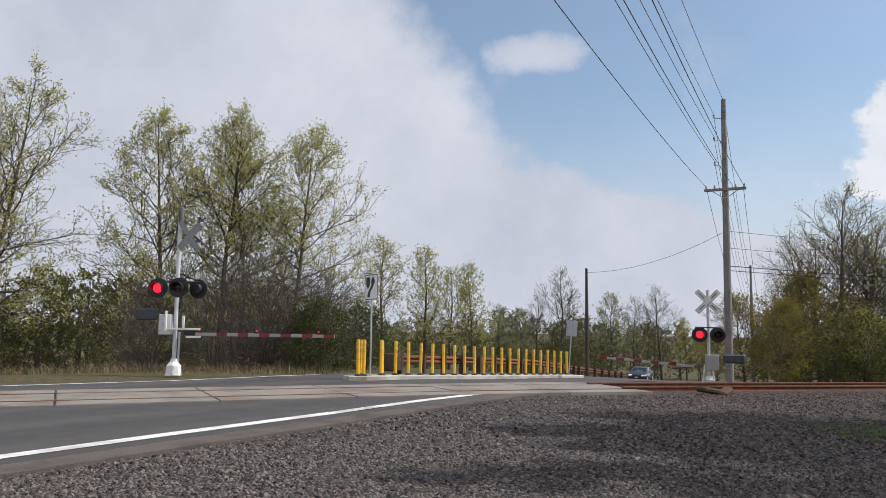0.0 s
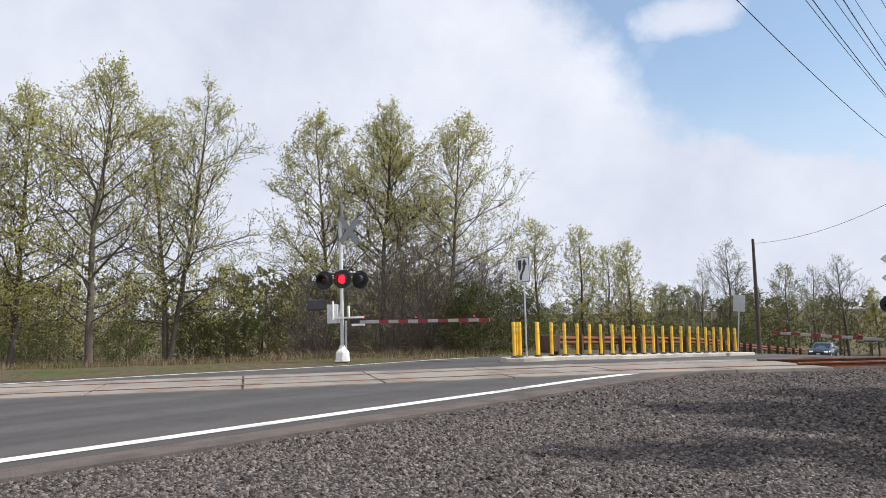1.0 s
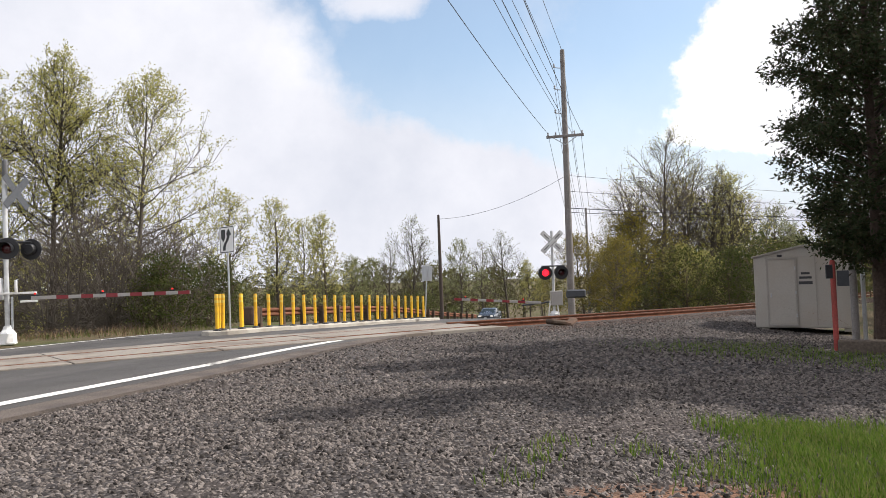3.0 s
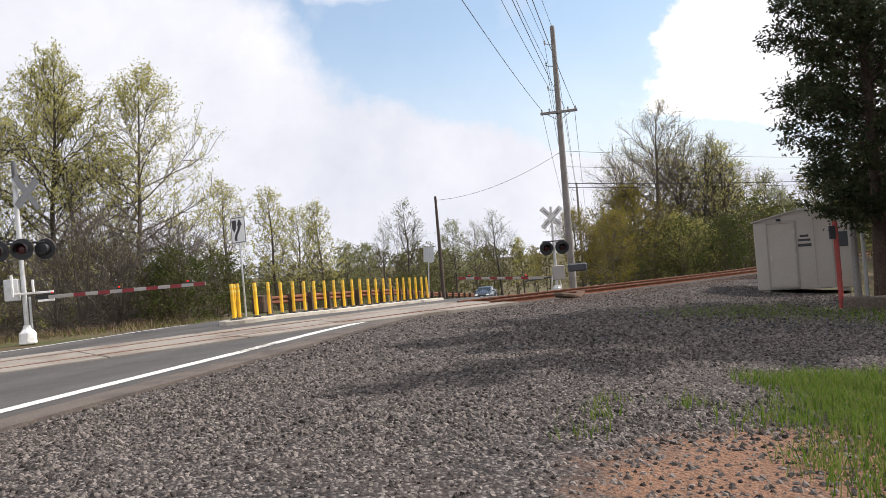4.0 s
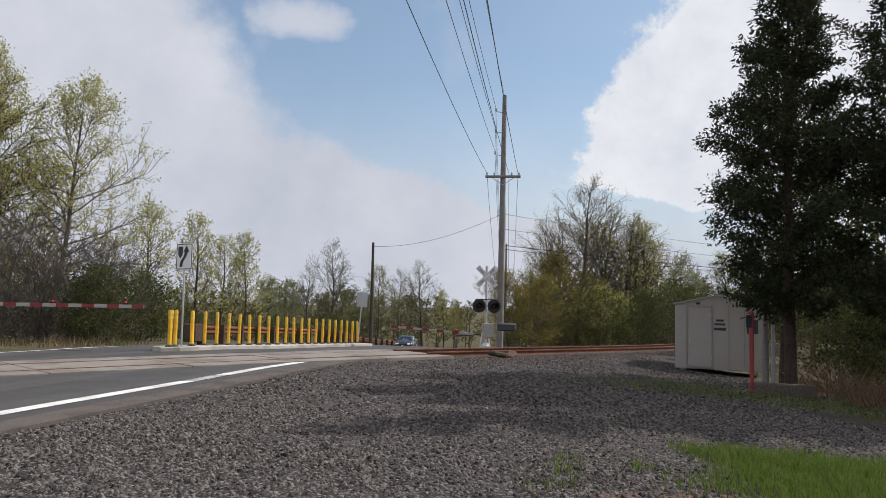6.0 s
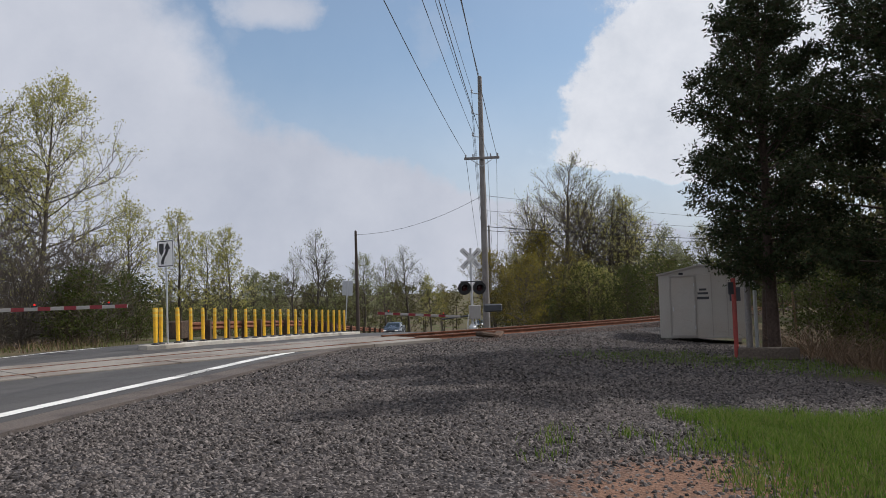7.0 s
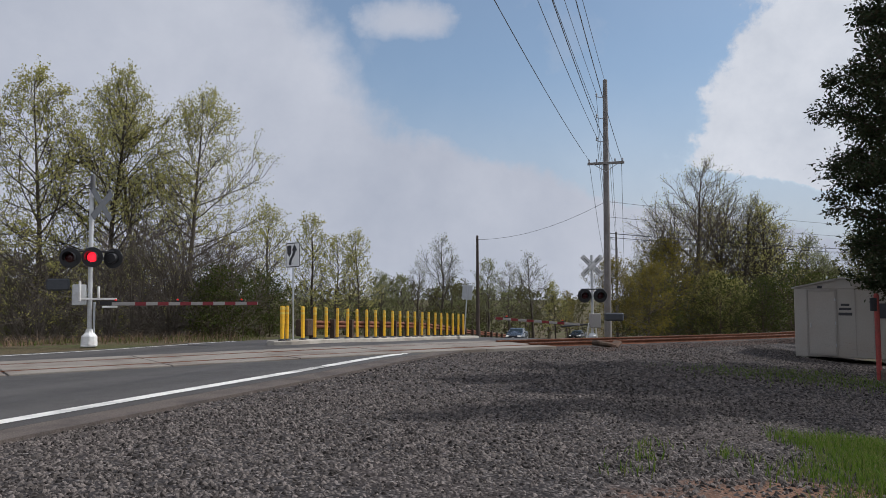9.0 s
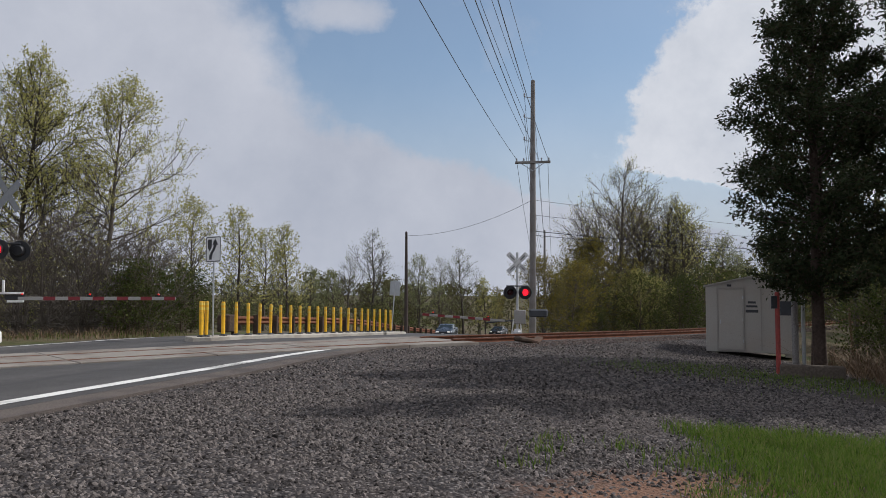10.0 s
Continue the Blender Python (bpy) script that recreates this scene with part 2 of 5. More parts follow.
M = {
    "ground": ground_material(),
    "asphalt": asphalt_material(),
    "line": material("road_paint", (0.72, 0.70, 0.65), 0.7, spread=0.08, scale=1.5, fine=40, dirt=(0.30, 0.29, 0.28), dirt_amount=0.6),
    "panel": material("concrete_panel", (0.25, 0.225, 0.195), 0.9, spread=0.2, scale=0.8, fine=50, dirt=(0.15, 0.12, 0.10), dirt_amount=0.7),
    "concrete": material("weathered_concrete", (0.44, 0.41, 0.36), 0.9, spread=0.18, scale=1.2, fine=45, dirt=(0.24, 0.21, 0.17), dirt_amount=0.6),
    "rust": material("rusty_steel", (0.20, 0.085, 0.05), 0.85, 0.2, spread=0.4, scale=4, fine=50, dirt=(0.10, 0.05, 0.035)),
    "railtop": material("worn_rail_head", (0.33, 0.22, 0.17), 0.55, 0.6, spread=0.2, scale=3, fine=40),
    "tie": material("creosoted_wood", (0.075, 0.055, 0.042), 0.95, spread=0.4, scale=3, fine=30, dirt=(0.17, 0.10, 0.07)),
    "ballast": material("ballast_stone", (0.135, 0.10, 0.085), 0.95, spread=0.3, scale=8, fine=60, island_tint=0.45),
    "stone": material("crushed_stone", (0.125, 0.108, 0.098), 0.9, spread=0.2, scale=9, fine=80, island_tint=0.8),
    "galv": material("galvanised_steel", (0.52, 0.54, 0.56), 0.45, 0.75, spread=0.12, scale=5, fine=30, bump=0.05),
    "silver": material("aluminium_paint", (0.62, 0.63, 0.64), 0.45, 0.35, spread=0.08, scale=4, fine=30, bump=0.05, dirt=(0.42, 0.40, 0.38), dirt_amount=0.4),
    "white": material("white_paint", (0.78, 0.78, 0.77), 0.5, spread=0.06, scale=4, fine=30, bump=0.05, dirt=(0.5, 0.46, 0.42), dirt_amount=0.5),
    "black": material("black_enamel", (0.018, 0.018, 0.02), 0.45, spread=0.2, bump=0.05),
    "red": material("red_sheeting", (0.24, 0.02, 0.028), 0.45, spread=0.12, bump=0.03, dirt=(0.25, 0.05, 0.05)),
    "redlight": glow_material("lit_red_lens", (1.0, 0.015, 0.03), 2.2),
    "darklens": material("unlit_red_lens", (0.05, 0.008, 0.01), 0.3, spread=0.1, bump=0),
    "yellow": material("yellow_plastic", (0.80, 0.45, 0.015), 0.5, spread=0.08, scale=5, fine=30, bump=0.04, dirt=(0.45, 0.24, 0.03), dirt_amount=0.5, random_tint=0.08),
    "pole": material("weathered_pole_wood", (0.25, 0.235, 0.225), 0.95, spread=0.3, scale=1.5, fine=35, bump=0.4, dirt=(0.15, 0.12, 0.10)),
    "darkpole": material("dark_pole_wood", (0.10, 0.08, 0.07), 0.95, spread=0.3, scale=1.5, fine=35, bump=0.4),
    "wire": material("wire", (0.03, 0.03, 0.035), 0.6, spread=0.1, bump=0),
    "porcelain": material("porcelain", (0.35, 0.36, 0.38), 0.25, spread=0.1, bump=0),
    "shed": material("cream_shed_paint", (0.44, 0.41, 0.365), 0.6, spread=0.07, scale=1.2, fine=25, bump=0.04, dirt=(0.42, 0.36, 0.30), dirt_amount=0.5),
    "shedroof": material("shed_roof_paint", (0.36, 0.335, 0.30), 0.6, spread=0.1, scale=1.2, fine=25, dirt=(0.33, 0.29, 0.25)),
    "ink": material("sign_ink", (0.05, 0.05, 0.055), 0.6, spread=0.1, bump=0),
    "redpost": material("faded_red_paint", (0.33, 0.055, 0.045), 0.75, spread=0.2, scale=3, fine=30, dirt=(0.16, 0.06, 0.05)),
    "bark": material("grey_bark", (0.105, 0.09, 0.075), 0.95, spread=0.4, scale=2, fine=18, bump=0.6, depth=0.03, random_tint=0.2),
    "twig": material("brown_twig", (0.115, 0.088, 0.066), 0.95, spread=0.3, scale=2, fine=20, island_tint=0.35),
    "cedarbark": material("cedar_bark", (0.085, 0.062, 0.05), 0.95, spread=0.4, scale=2, fine=16, bump=0.6, depth=0.03),
    "straw": material("dry_stalk", (0.19, 0.13, 0.085), 0.9, spread=0.3, scale=2, fine=20, island_tint=0.4),
    "log": material("old_timber", (0.13, 0.105, 0.085), 0.95, spread=0.35, scale=2, fine=20, bump=0.5),
    "leaf": leaf_material("young_leaves", [(0.44, 0.42, 0.13), (0.34, 0.34, 0.10), (0.52, 0.47, 0.18), (0.30, 0.29, 0.09)], 0.62),
    "leafgold": leaf_material("golden_leaves", [(0.27, 0.215, 0.04), (0.19, 0.165, 0.035), (0.33, 0.26, 0.05), (0.14, 0.135, 0.035)], 0.45),
    "leafpale": leaf_material("pale_far_leaves", [(0.29, 0.30, 0.14), (0.22, 0.24, 0.10), (0.34, 0.34, 0.18)], 0.5),
    "leafgreen": leaf_material("undergrowth_leaves", [(0.04, 0.052, 0.014), (0.06, 0.08, 0.02), (0.09, 0.105, 0.03), (0.12, 0.115, 0.045)], 0.35),
    "leafolive": leaf_material("olive_far_leaves", [(0.085, 0.082, 0.035), (0.13, 0.12, 0.05), (0.10, 0.105, 0.038), (0.17, 0.145, 0.065)], 0.42),
    "cedar": leaf_material("cedar_sprays", [(0.024, 0.036, 0.017), (0.038, 0.052, 0.024), (0.052, 0.064, 0.03), (0.06, 0.05, 0.028)], 0.25),
    "grass": leaf_material("grass_blades", [(0.055, 0.10, 0.014), (0.085, 0.15, 0.02), (0.13, 0.19, 0.03), (0.19, 0.19, 0.07), (0.09, 0.165, 0.022)], 0.4),
    "meadow": leaf_material("meadow_blades", [(0.06, 0.085, 0.02), (0.10, 0.115, 0.035), (0.17, 0.15, 0.07), (0.075, 0.11, 0.022)], 0.35),
    "carpaint": material("blue_grey_car_paint", (0.06, 0.07, 0.085), 0.3, 0.5, spread=0.06, bump=0, coat=0.8),
    "carpaint_dark": material("dark_car_paint", (0.02, 0.022, 0.026), 0.3, 0.4, spread=0.06, bump=0, coat=0.8),
    "glass": glass_material("car_glass"),
    "tyre": material("tyre_rubber", (0.02, 0.02, 0.02), 0.85, spread=0.2, bump=0.1),
    "lamp": glow_material("lit_headlamp", (1.0, 0.95, 0.85), 0.35),
    "amber": glow_material("lit_red_bulb", (0.9, 0.03, 0.02), 0.5),
}

# ---- building helpers ----
def mesh_from(name, verts, faces, mat):
    me = bpy.data.meshes.new(name)
    me.from_pydata([tuple(v) for v in verts], [], [tuple(f) for f in faces])
    me.materials.append(mat)
    return me


def quads_mesh(name, corners, mat):
    """A mesh of many loose quads, corners as an array (n, 4, 3)."""
    n = len(corners)
    me = bpy.data.meshes.new(name)
    me.vertices.add(4 * n)
    me.vertices.foreach_set("co", np.ascontiguousarray(corners, dtype=np.float32).ravel())
    me.loops.add(4 * n)
    me.loops.foreach_set("vertex_index", np.arange(4 * n, dtype=np.int32))
    me.polygons.add(n)
    me.polygons.foreach_set("loop_start", np.arange(0, 4 * n, 4, dtype=np.int32))
    me.update(calc_edges=True)
    me.materials.append(mat)
    return me


def faces_mesh(name, verts, faces, mat, smooth=False):
    """A mesh from arrays: verts (n, 3), faces (m, k)."""
    faces = np.asarray(faces, dtype=np.int32)
    m, k = faces.shape
    me = bpy.data.meshes.new(name)
    me.vertices.add(len(verts))
    me.vertices.foreach_set("co", np.ascontiguousarray(verts, dtype=np.float32).ravel())
    me.loops.add(m * k)
    me.loops.foreach_set("vertex_index", faces.ravel())
    me.polygons.add(m)
    me.polygons.foreach_set("loop_start", np.arange(0, m * k, k, dtype=np.int32))
    me.polygons.foreach_set("use_smooth", np.full(m, smooth))
    me.update(calc_edges=True)
    me.materials.append(mat)
    return me


def part(name, bm, mat, parent, label=""):
    me = bpy.data.meshes.new(name)
    bm.to_mesh(me)
    bm.free()
    me.materials.append(M[mat] if isinstance(mat, str) else mat)
    ob = new(name, me)
    ob.parent = parent
    return tagged(ob, label)


def part_mesh(name, me, parent, label=""):
    ob = new(name, me)
    ob.parent = parent
    return tagged(ob, label)


def thing(name, m, label, category, group="", kind=""):
    ob = new(name)
    ob.empty_display_size = 0.1
    ob.matrix_basis = m
    return tagged(ob, label, category, group, kind)


def box(bm, size, at=(0, 0, 0), bevel=0.0, turn=None):
    m = Matrix.Translation(at) @ (turn or Matrix()) @ Matrix.Diagonal((*size, 1))
    made = bmesh.ops.create_cube(bm, size=1.0, matrix=m)["verts"]
    if bevel:
        edges = {e for v in made for e in v.link_edges}
        bmesh.ops.bevel(bm, geom=list(edges), offset=bevel, segments=1, affect="EDGES", profile=0.5)
    return bm


def rod(bm, a, b, r1, r2=None, sides=10, caps=True):
    a, b = Vector(a), Vector(b)
    d = b - a
    m = Matrix.Translation((a + b) / 2) @ d.to_track_quat("Z", "Y").to_matrix().to_4x4()
    bmesh.ops.create_cone(bm, cap_ends=caps, segments=sides, radius1=r1, radius2=r1 if r2 is None else r2, depth=d.length, matrix=m)
    return bm


def rings(bm, profile, sides=16, m=None):
    """A turned shape: profile of (radius, z)."""
    m = m or Matrix()
    loops = []
    for r, z in profile:
        loops.append([bm.verts.new(m @ Vector((r * math.cos(2 * math.pi * i / sides), r * math.sin(2 * math.pi * i / sides), z))) for i in range(sides)])
    for p, q in zip(loops, loops[1:]):
        for i in range(sides):
            bm.faces.new((p[i], p[(i + 1) % sides], q[(i + 1) % sides], q[i]))
    bm.faces.new(loops[0][::-1])
    bm.faces.new(loops[-1])
    return bm


def slab(bm, outline, z0, z1):
    """A flat plate with an outline of (x, y), between two heights."""
    low = [bm.verts.new((x, y, z0)) for x, y in outline]
    top = [bm.verts.new((x, y, z1)) for x, y in outline]
    bm.faces.new(low[::-1])
    bm.faces.new(top)
    k = len(outline)
    for i in range(k):
        bm.faces.new((low[i], low[(i + 1) % k], top[(i + 1) % k], top[i]))
    return bm


B = bmesh.new


def soft_max(a, k=1.0):
    return (a + math.sqrt(a * a + k * k)) / 2


# ---- the lie of the land: a yard, the track on its low crest, and a fall beyond it ----
T0, TU, TV = Vector((0, 17.2)), Vector((0.866, 0.5)), Vector((-0.5, 0.866))


def track_uv(x, y):
    d = Vector((x, y)) - T0
    return d.dot(TU), d.dot(TV)


def uv(u, v):
    p = T0 + TU * u + TV * v
    return p.x, p.y


def step(a, low, high):
    s = max(0.0, min(1.0, (a - low) / (high - low)))
    return s * s * (3 - 2 * s)


def land(x, y):
    u, v = track_uv(x, y)
    s = 0.46 * x + 0.89 * (y - 17.2)
    rise = 0.02 * step(v, -9.0, -0.5)
    down_road = 0.036 * (soft_max(s - 1.5, 1.5) - soft_max(s - 48.0, 6.0)) + 0.045 * (soft_max(s - 22.0, 5.0) - soft_max(s - 100.0, 6.0)) + 0.006 * (soft_max(s - 48.0, 6.0) - soft_max(s - 140.0, 6.0))
    meadow = 0.066 * (soft_max(v - 8.0, 2.0) - soft_max(v - 46.0, 8.0)) * step(-x, 5.0, 15.0)
    side = 0.046 * (soft_max(x - 2.0, 3.0) - soft_max(x - 20.0, 4.0)) * (1 - step(v, 0.0, 8.0)) * (1 - 0.55 * step(v, -6.0, -1.5))
    bank = 0.22 * (soft_max(x - 0.62 * y - 5.6, 0.8) - soft_max(x - 0.62 * y - 11.0, 2.0)) * step(40 - y, 10, 30)
    return 0.0 + rise - down_road * step(v, 1.5, 6.5) - meadow - side - bank


def track_z(u):
    x, y = uv(u, 0.5)
    return land(x, y) + 0.10


# ground
def axis(near, far, step, grow):
    vals, a, s = [0.0], 0.0, step
    while a < far:
        if a > near:
            s *= grow
        a += s
        vals.append(a)
    return np.array(vals)


def make_ground():
    pos = axis(45, 1800, 0.75, 1.2)
    xs = np.concatenate([-pos[:0:-1], pos])
    ys = np.concatenate([-axis(12, 1800, 0.75, 1.3)[:0:-1], axis(70, 2200, 0.75, 1.2)])
    rng = np.random.default_rng(3)
    verts = []
    for y in ys:
        for x in xs:
            r = noise.noise(Vector((x * 0.35, y * 0.35, 0))) * 0.05
            u, v = track_uv(x, y)
            calm = 0.25 if -25 < u < 40 and -14 < v < 6 else 1.0
            verts.append((x, y, land(x, y) + r * calm - 0.03))
    nx = len(xs)
    i = np.arange(len(ys) - 1)[:, None] * nx + np.arange(nx - 1)[None, :]
    faces = np.stack([i, i + 1, i + nx + 1, i + nx], -1).reshape(-1, 4)
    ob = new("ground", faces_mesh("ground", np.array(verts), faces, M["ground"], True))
    tagged(ob, "grey crushed stone yard, meadow and leaf litter", "ground", kind="structure")


make_ground()

# road edges as lines of (x, y), from behind the camera to the far bend
RIGHT_EDGE = [(-21.4, -21), (-14.5, -9.3), (-9.45, -0.6), (-5.40, 6.35), (-3.32, 9.95), (-1.62, 12.75), (-0.25, 15.2), (1.05, 17.2), (4.0, 21.8), (7.0, 26.0), (9.4, 30.0), (13.2, 38.0), (17.2, 49), (20.8, 60), (25.5, 73), (39, 97), (95, 135)]
LEFT_EDGE = [(-38, -16), (-29, -4.5), (-20.6, 4.4), (-15.6, 9.9), (-12.5, 13.1), (-10.0, 15.8), (-7.0, 18.7), (-5.6, 20.6), (-4.2, 23.6), (-2.0, 28.6), (2.4, 36.6), (6.6, 45), (11.6, 57.5), (16.6, 74), (31, 100), (92, 142)]


def along(line, s):
    """A place on a line, s from 0 to 1 by its points."""
    f = s * (len(line) - 1)
    i = min(int(f), len(line) - 2)
    a, b = Vector(line[i]), Vector(line[i + 1])
    return a + (b - a) * (f - i)


def strip(name, left, right, lift, mat, label, category, steps=240, cross=8, parent=None, thick=0.0):
    verts, faces = [], []
    for k in range(steps + 1):
        a, b = along(left, k / steps), along(right, k / steps)
        for c in range(cross + 1):
            p = a + (b - a) * (c / cross)
            verts.append((p.x, p.y, land(p.x, p.y) + lift))
    for k in range(steps):
        for c in range(cross):
            i = k * (cross + 1) + c
            faces.append((i, i + 1, i + cross + 2, i + cross + 1))
    if thick:
        n = len(verts)
        for k in range(steps + 1):
            for c in (0, cross):
                x, y, z = verts[k * (cross + 1) + c]
                verts.append((x, y, z - thick))
        for k in range(steps):
            a, b = k * (cross + 1), (k + 1) * (cross + 1)
            faces.append((a, b, n + 2 * k + 2, n + 2 * k))
            faces.append((a + cross, n + 2 * k + 1, n + 2 * k + 3, b + cross))
    me = mesh_from(name, verts, faces, mat)
    ob = new(name, me)
    if parent:
        ob.parent = parent
        return ob
    return tagged(ob, label, category, kind="structure")


def offset(line, d):
    out = []
    for i, p in enumerate(line):
        a, b = Vector(line[max(0, i - 1)]), Vector(line[min(len(line) - 1, i + 1)])
        t = (b - a).normalized()
        out.append((p[0] + t.y * d, p[1] - t.x * d))
    return out


road = strip("road", LEFT_EDGE, offset(RIGHT_EDGE, 0.66), 0.02, M["asphalt"], "grey worn asphalt road crossing the track", "road", thick=0.04, steps=300, cross=12)
near_line = offset(RIGHT_EDGE[:8], 0.26)
strip("edge_line_near", offset(near_line, -0.12), offset(near_line, 0.12), 0.027, M["line"], "solid white painted edge line", "road marking", cross=1)
gap_bm = B()
for i in range(6):
    c = along(near_line, (5.02 + 0.07 * i) / (len(near_line) - 1))
    box(gap_bm, (0.36, 0.010, 0.004), (c.x, c.y, land(c.x, c.y) + 0.030), turn=pose(0, 0, 0, 0, 0, 8))
me = bpy.data.meshes.new("worn_gaps")
gap_bm.to_mesh(me)
gap_bm.free()
me.materials.append(M["asphalt"])
tagged(new("worn_gaps", me), "dark slanting gaps worn through the white edge line", "road marking", kind="structure")
far_line = offset(LEFT_EDGE[:9], 0.35)
strip("edge_line_far", offset(far_line, -0.06), offset(far_line, 0.06), 0.027, M["line"], "solid white painted edge line", "road marking", cross=1)
gravel_seam = offset(RIGHT_EDGE[:9], 0.66)
strip("road_shoulder", gravel_seam, offset(gravel_seam, 0.5), 0.018, material("packed_shoulder", (0.12, 0.10, 0.088), 0.95, spread=0.35, scale=1.5, fine=50, bump=0.6, depth=0.02, dirt=(0.05, 0.045, 0.045)),
      "brown packed gravel shoulder beside the asphalt", "road shoulder", cross=3, thick=0.06)


# ---- the track ----
def rail_mesh(u0, u1, v, steps, sink=0.0):
    profile = [(-0.066, 0), (-0.066, 0.014), (-0.01, 0.03), (-0.01, 0.115), (-0.036, 0.128), (-0.034, 0.165), (0.034, 0.165), (0.036, 0.128), (0.01, 0.115), (0.01, 0.03), (0.066, 0.014), (0.066, 0)]
    verts, faces, k = [], [], len(profile)
    for i in range(steps + 1):
        u = u0 + (u1 - u0) * i / steps
        for dv, dz in profile:
            x, y = uv(u, v + dv)
            verts.append((x, y, track_z(u) - 0.16 + dz - sink))
    for i in range(steps):
        for j in range(k - 1):
            a = i * k + j
            faces.append((a, a + k, a + k + 1, a + 1))
    me = mesh_from("rail", verts, faces, M["rust"])
    me.materials.append(M["railtop"])
    for p in me.polygons:
        if p.index % (k - 1) == 5:
            p.material_index = 1
    return me


RAIL_V = (-0.22, 1.22)
CROSS_U = (-19.0, 6.2)
track = thing("railway_track", Matrix(), "rusty single railway track on stone ballast", "railway track", kind="structure")
for v in RAIL_V:
    part_mesh("rail", rail_mesh(CROSS_U[1] - 0.4, 140, v, 130), track, "rust-brown steel rail")
    part_mesh("rail", rail_mesh(-90, CROSS_U[0] + 0.4, v, 60), track, "rust-brown steel rail")
    part_mesh("rail", rail_mesh(CROSS_U[0] + 0.4, CROSS_U[1] - 0.4, v, 30, 0.055), track, "worn steel rail set in the road")

# ballast bed
def bed(u0, u1, steps):
    verts, faces = [], []
    prof = [(-2.0, -0.10), (-1.35, -0.03), (-1.1, 0.0), (2.1, 0.0), (2.35, -0.03), (3.1, -0.14)]
    for i in range(steps + 1):
        u = u0 + (u1 - u0) * i / steps
        for v, dz in prof:
            x, y = uv(u, v)
            base = land(x, y) - 0.02 if v in (-2.0, 3.1) else track_z(u) - 0.16 + dz + 0.02 * noise.noise(Vector((u * 3, v * 3, 0)))
            verts.append((x, y, base))
    k = len(prof)
    for i in range(steps):
        for j in range(k - 1):
            a = i * k + j
            faces.append((a, a + k, a + k + 1, a + 1))
    return verts, faces


for u0, u1 in ((CROSS_U[1] + 0.1, 140), (-90, CROSS_U[0])):
    verts, faces = bed(u0, u1, int(abs(u1 - u0) * 2))
    part_mesh("ballast_bed", mesh_from("ballast_bed", verts, faces, M["ballast"]), track, "reddish-brown stone ballast")

# concrete crossing panels between and outside the rails, with open joints
def panels():
    lanes = [(-0.98, -0.32), (-0.11, 1.11), (1.33, 1.98)]
    meshes = {}
    count = 9
    step = (CROSS_U[1] - CROSS_U[0]) / count
    for a, b in lanes:
        for i in range(count):
            u0, u1 = CROSS_U[0] + i * step + 0.02, CROSS_U[0] + (i + 1) * step - 0.02
            bm = B()
            cs = []
            for u, v in ((u0, a), (u1, a), (u1, b), (u0, b)):
                x, y = uv(u, v)
                cs.append((x, y, land(x, y)))
            lift = 0.045 + random.uniform(-0.006, 0.006)
            low = [bm.verts.new((x, y, z - 0.08)) for x, y, z in cs]
            mid = [bm.verts.new((x, y, z + lift - 0.008)) for x, y, z in cs]
            cx, cy = sum(c[0] for c in cs) / 4, sum(c[1] for c in cs) / 4
            top = [bm.verts.new((x + (cx - x) * 0.008, y + (cy - y) * 0.008, z + lift)) for x, y, z in cs]
            bm.faces.new(top)
            for r, s in ((low, mid), (mid, top)):
                for j in range(4):
                    bm.faces.new((r[j], r[(j + 1) % 4], s[(j + 1) % 4], s[j]))
            part("crossing_panel", bm, "panel", track, "")


panels()

# flangeway fillers: dark gaps on both sides of each rail in the road
for v in RAIL_V:
    for dv in (-0.07, 0.07):
        bm = B()
        u0, u1 = CROSS_U
        vs = []
        for i in range(31):
            u = u0 + (u1 - u0) * i / 30
            for w in (-0.05, 0.05):
                x, y = uv(u, v + dv + w)
                vs.append(bm.verts.new((x, y, land(x, y) + 0.030)))
        for i in range(30):
            bm.faces.new((vs[2 * i], vs[2 * i + 1], vs[2 * i + 3], vs[2 * i + 2]))
        part("flangeway", bm, "black", track, "dark rubber flangeway gap")

# sleepers on the open line
tie_bm = B()
box(tie_bm, (0.22, 2.6, 0.16), bevel=0.012)
tie_me = bpy.data.meshes.new("sleeper")
tie_bm.to_mesh(tie_me)
tie_bm.free()
tie_me.materials.append(M["tie"])
for i in range(110):
    u = CROSS_U[1] + 0.4 + i * 0.52
    x, y = uv(u, 0.5 + random.uniform(-0.03, 0.03))
    ob = part_mesh("sleeper", tie_me, track)
    ob.matrix_basis = pose(x, y, track_z(u) - 0.235, 0, 0, 30 + random.uniform(-1, 1))


# ---- median island with its kerb ----
MEDIAN = [(-2.5, 20.27), (5.75, 33.1)]
md = (Vector(MEDIAN[1]) - Vector(MEDIAN[0])).normalized()
mn = Vector((md.y, -md.x))


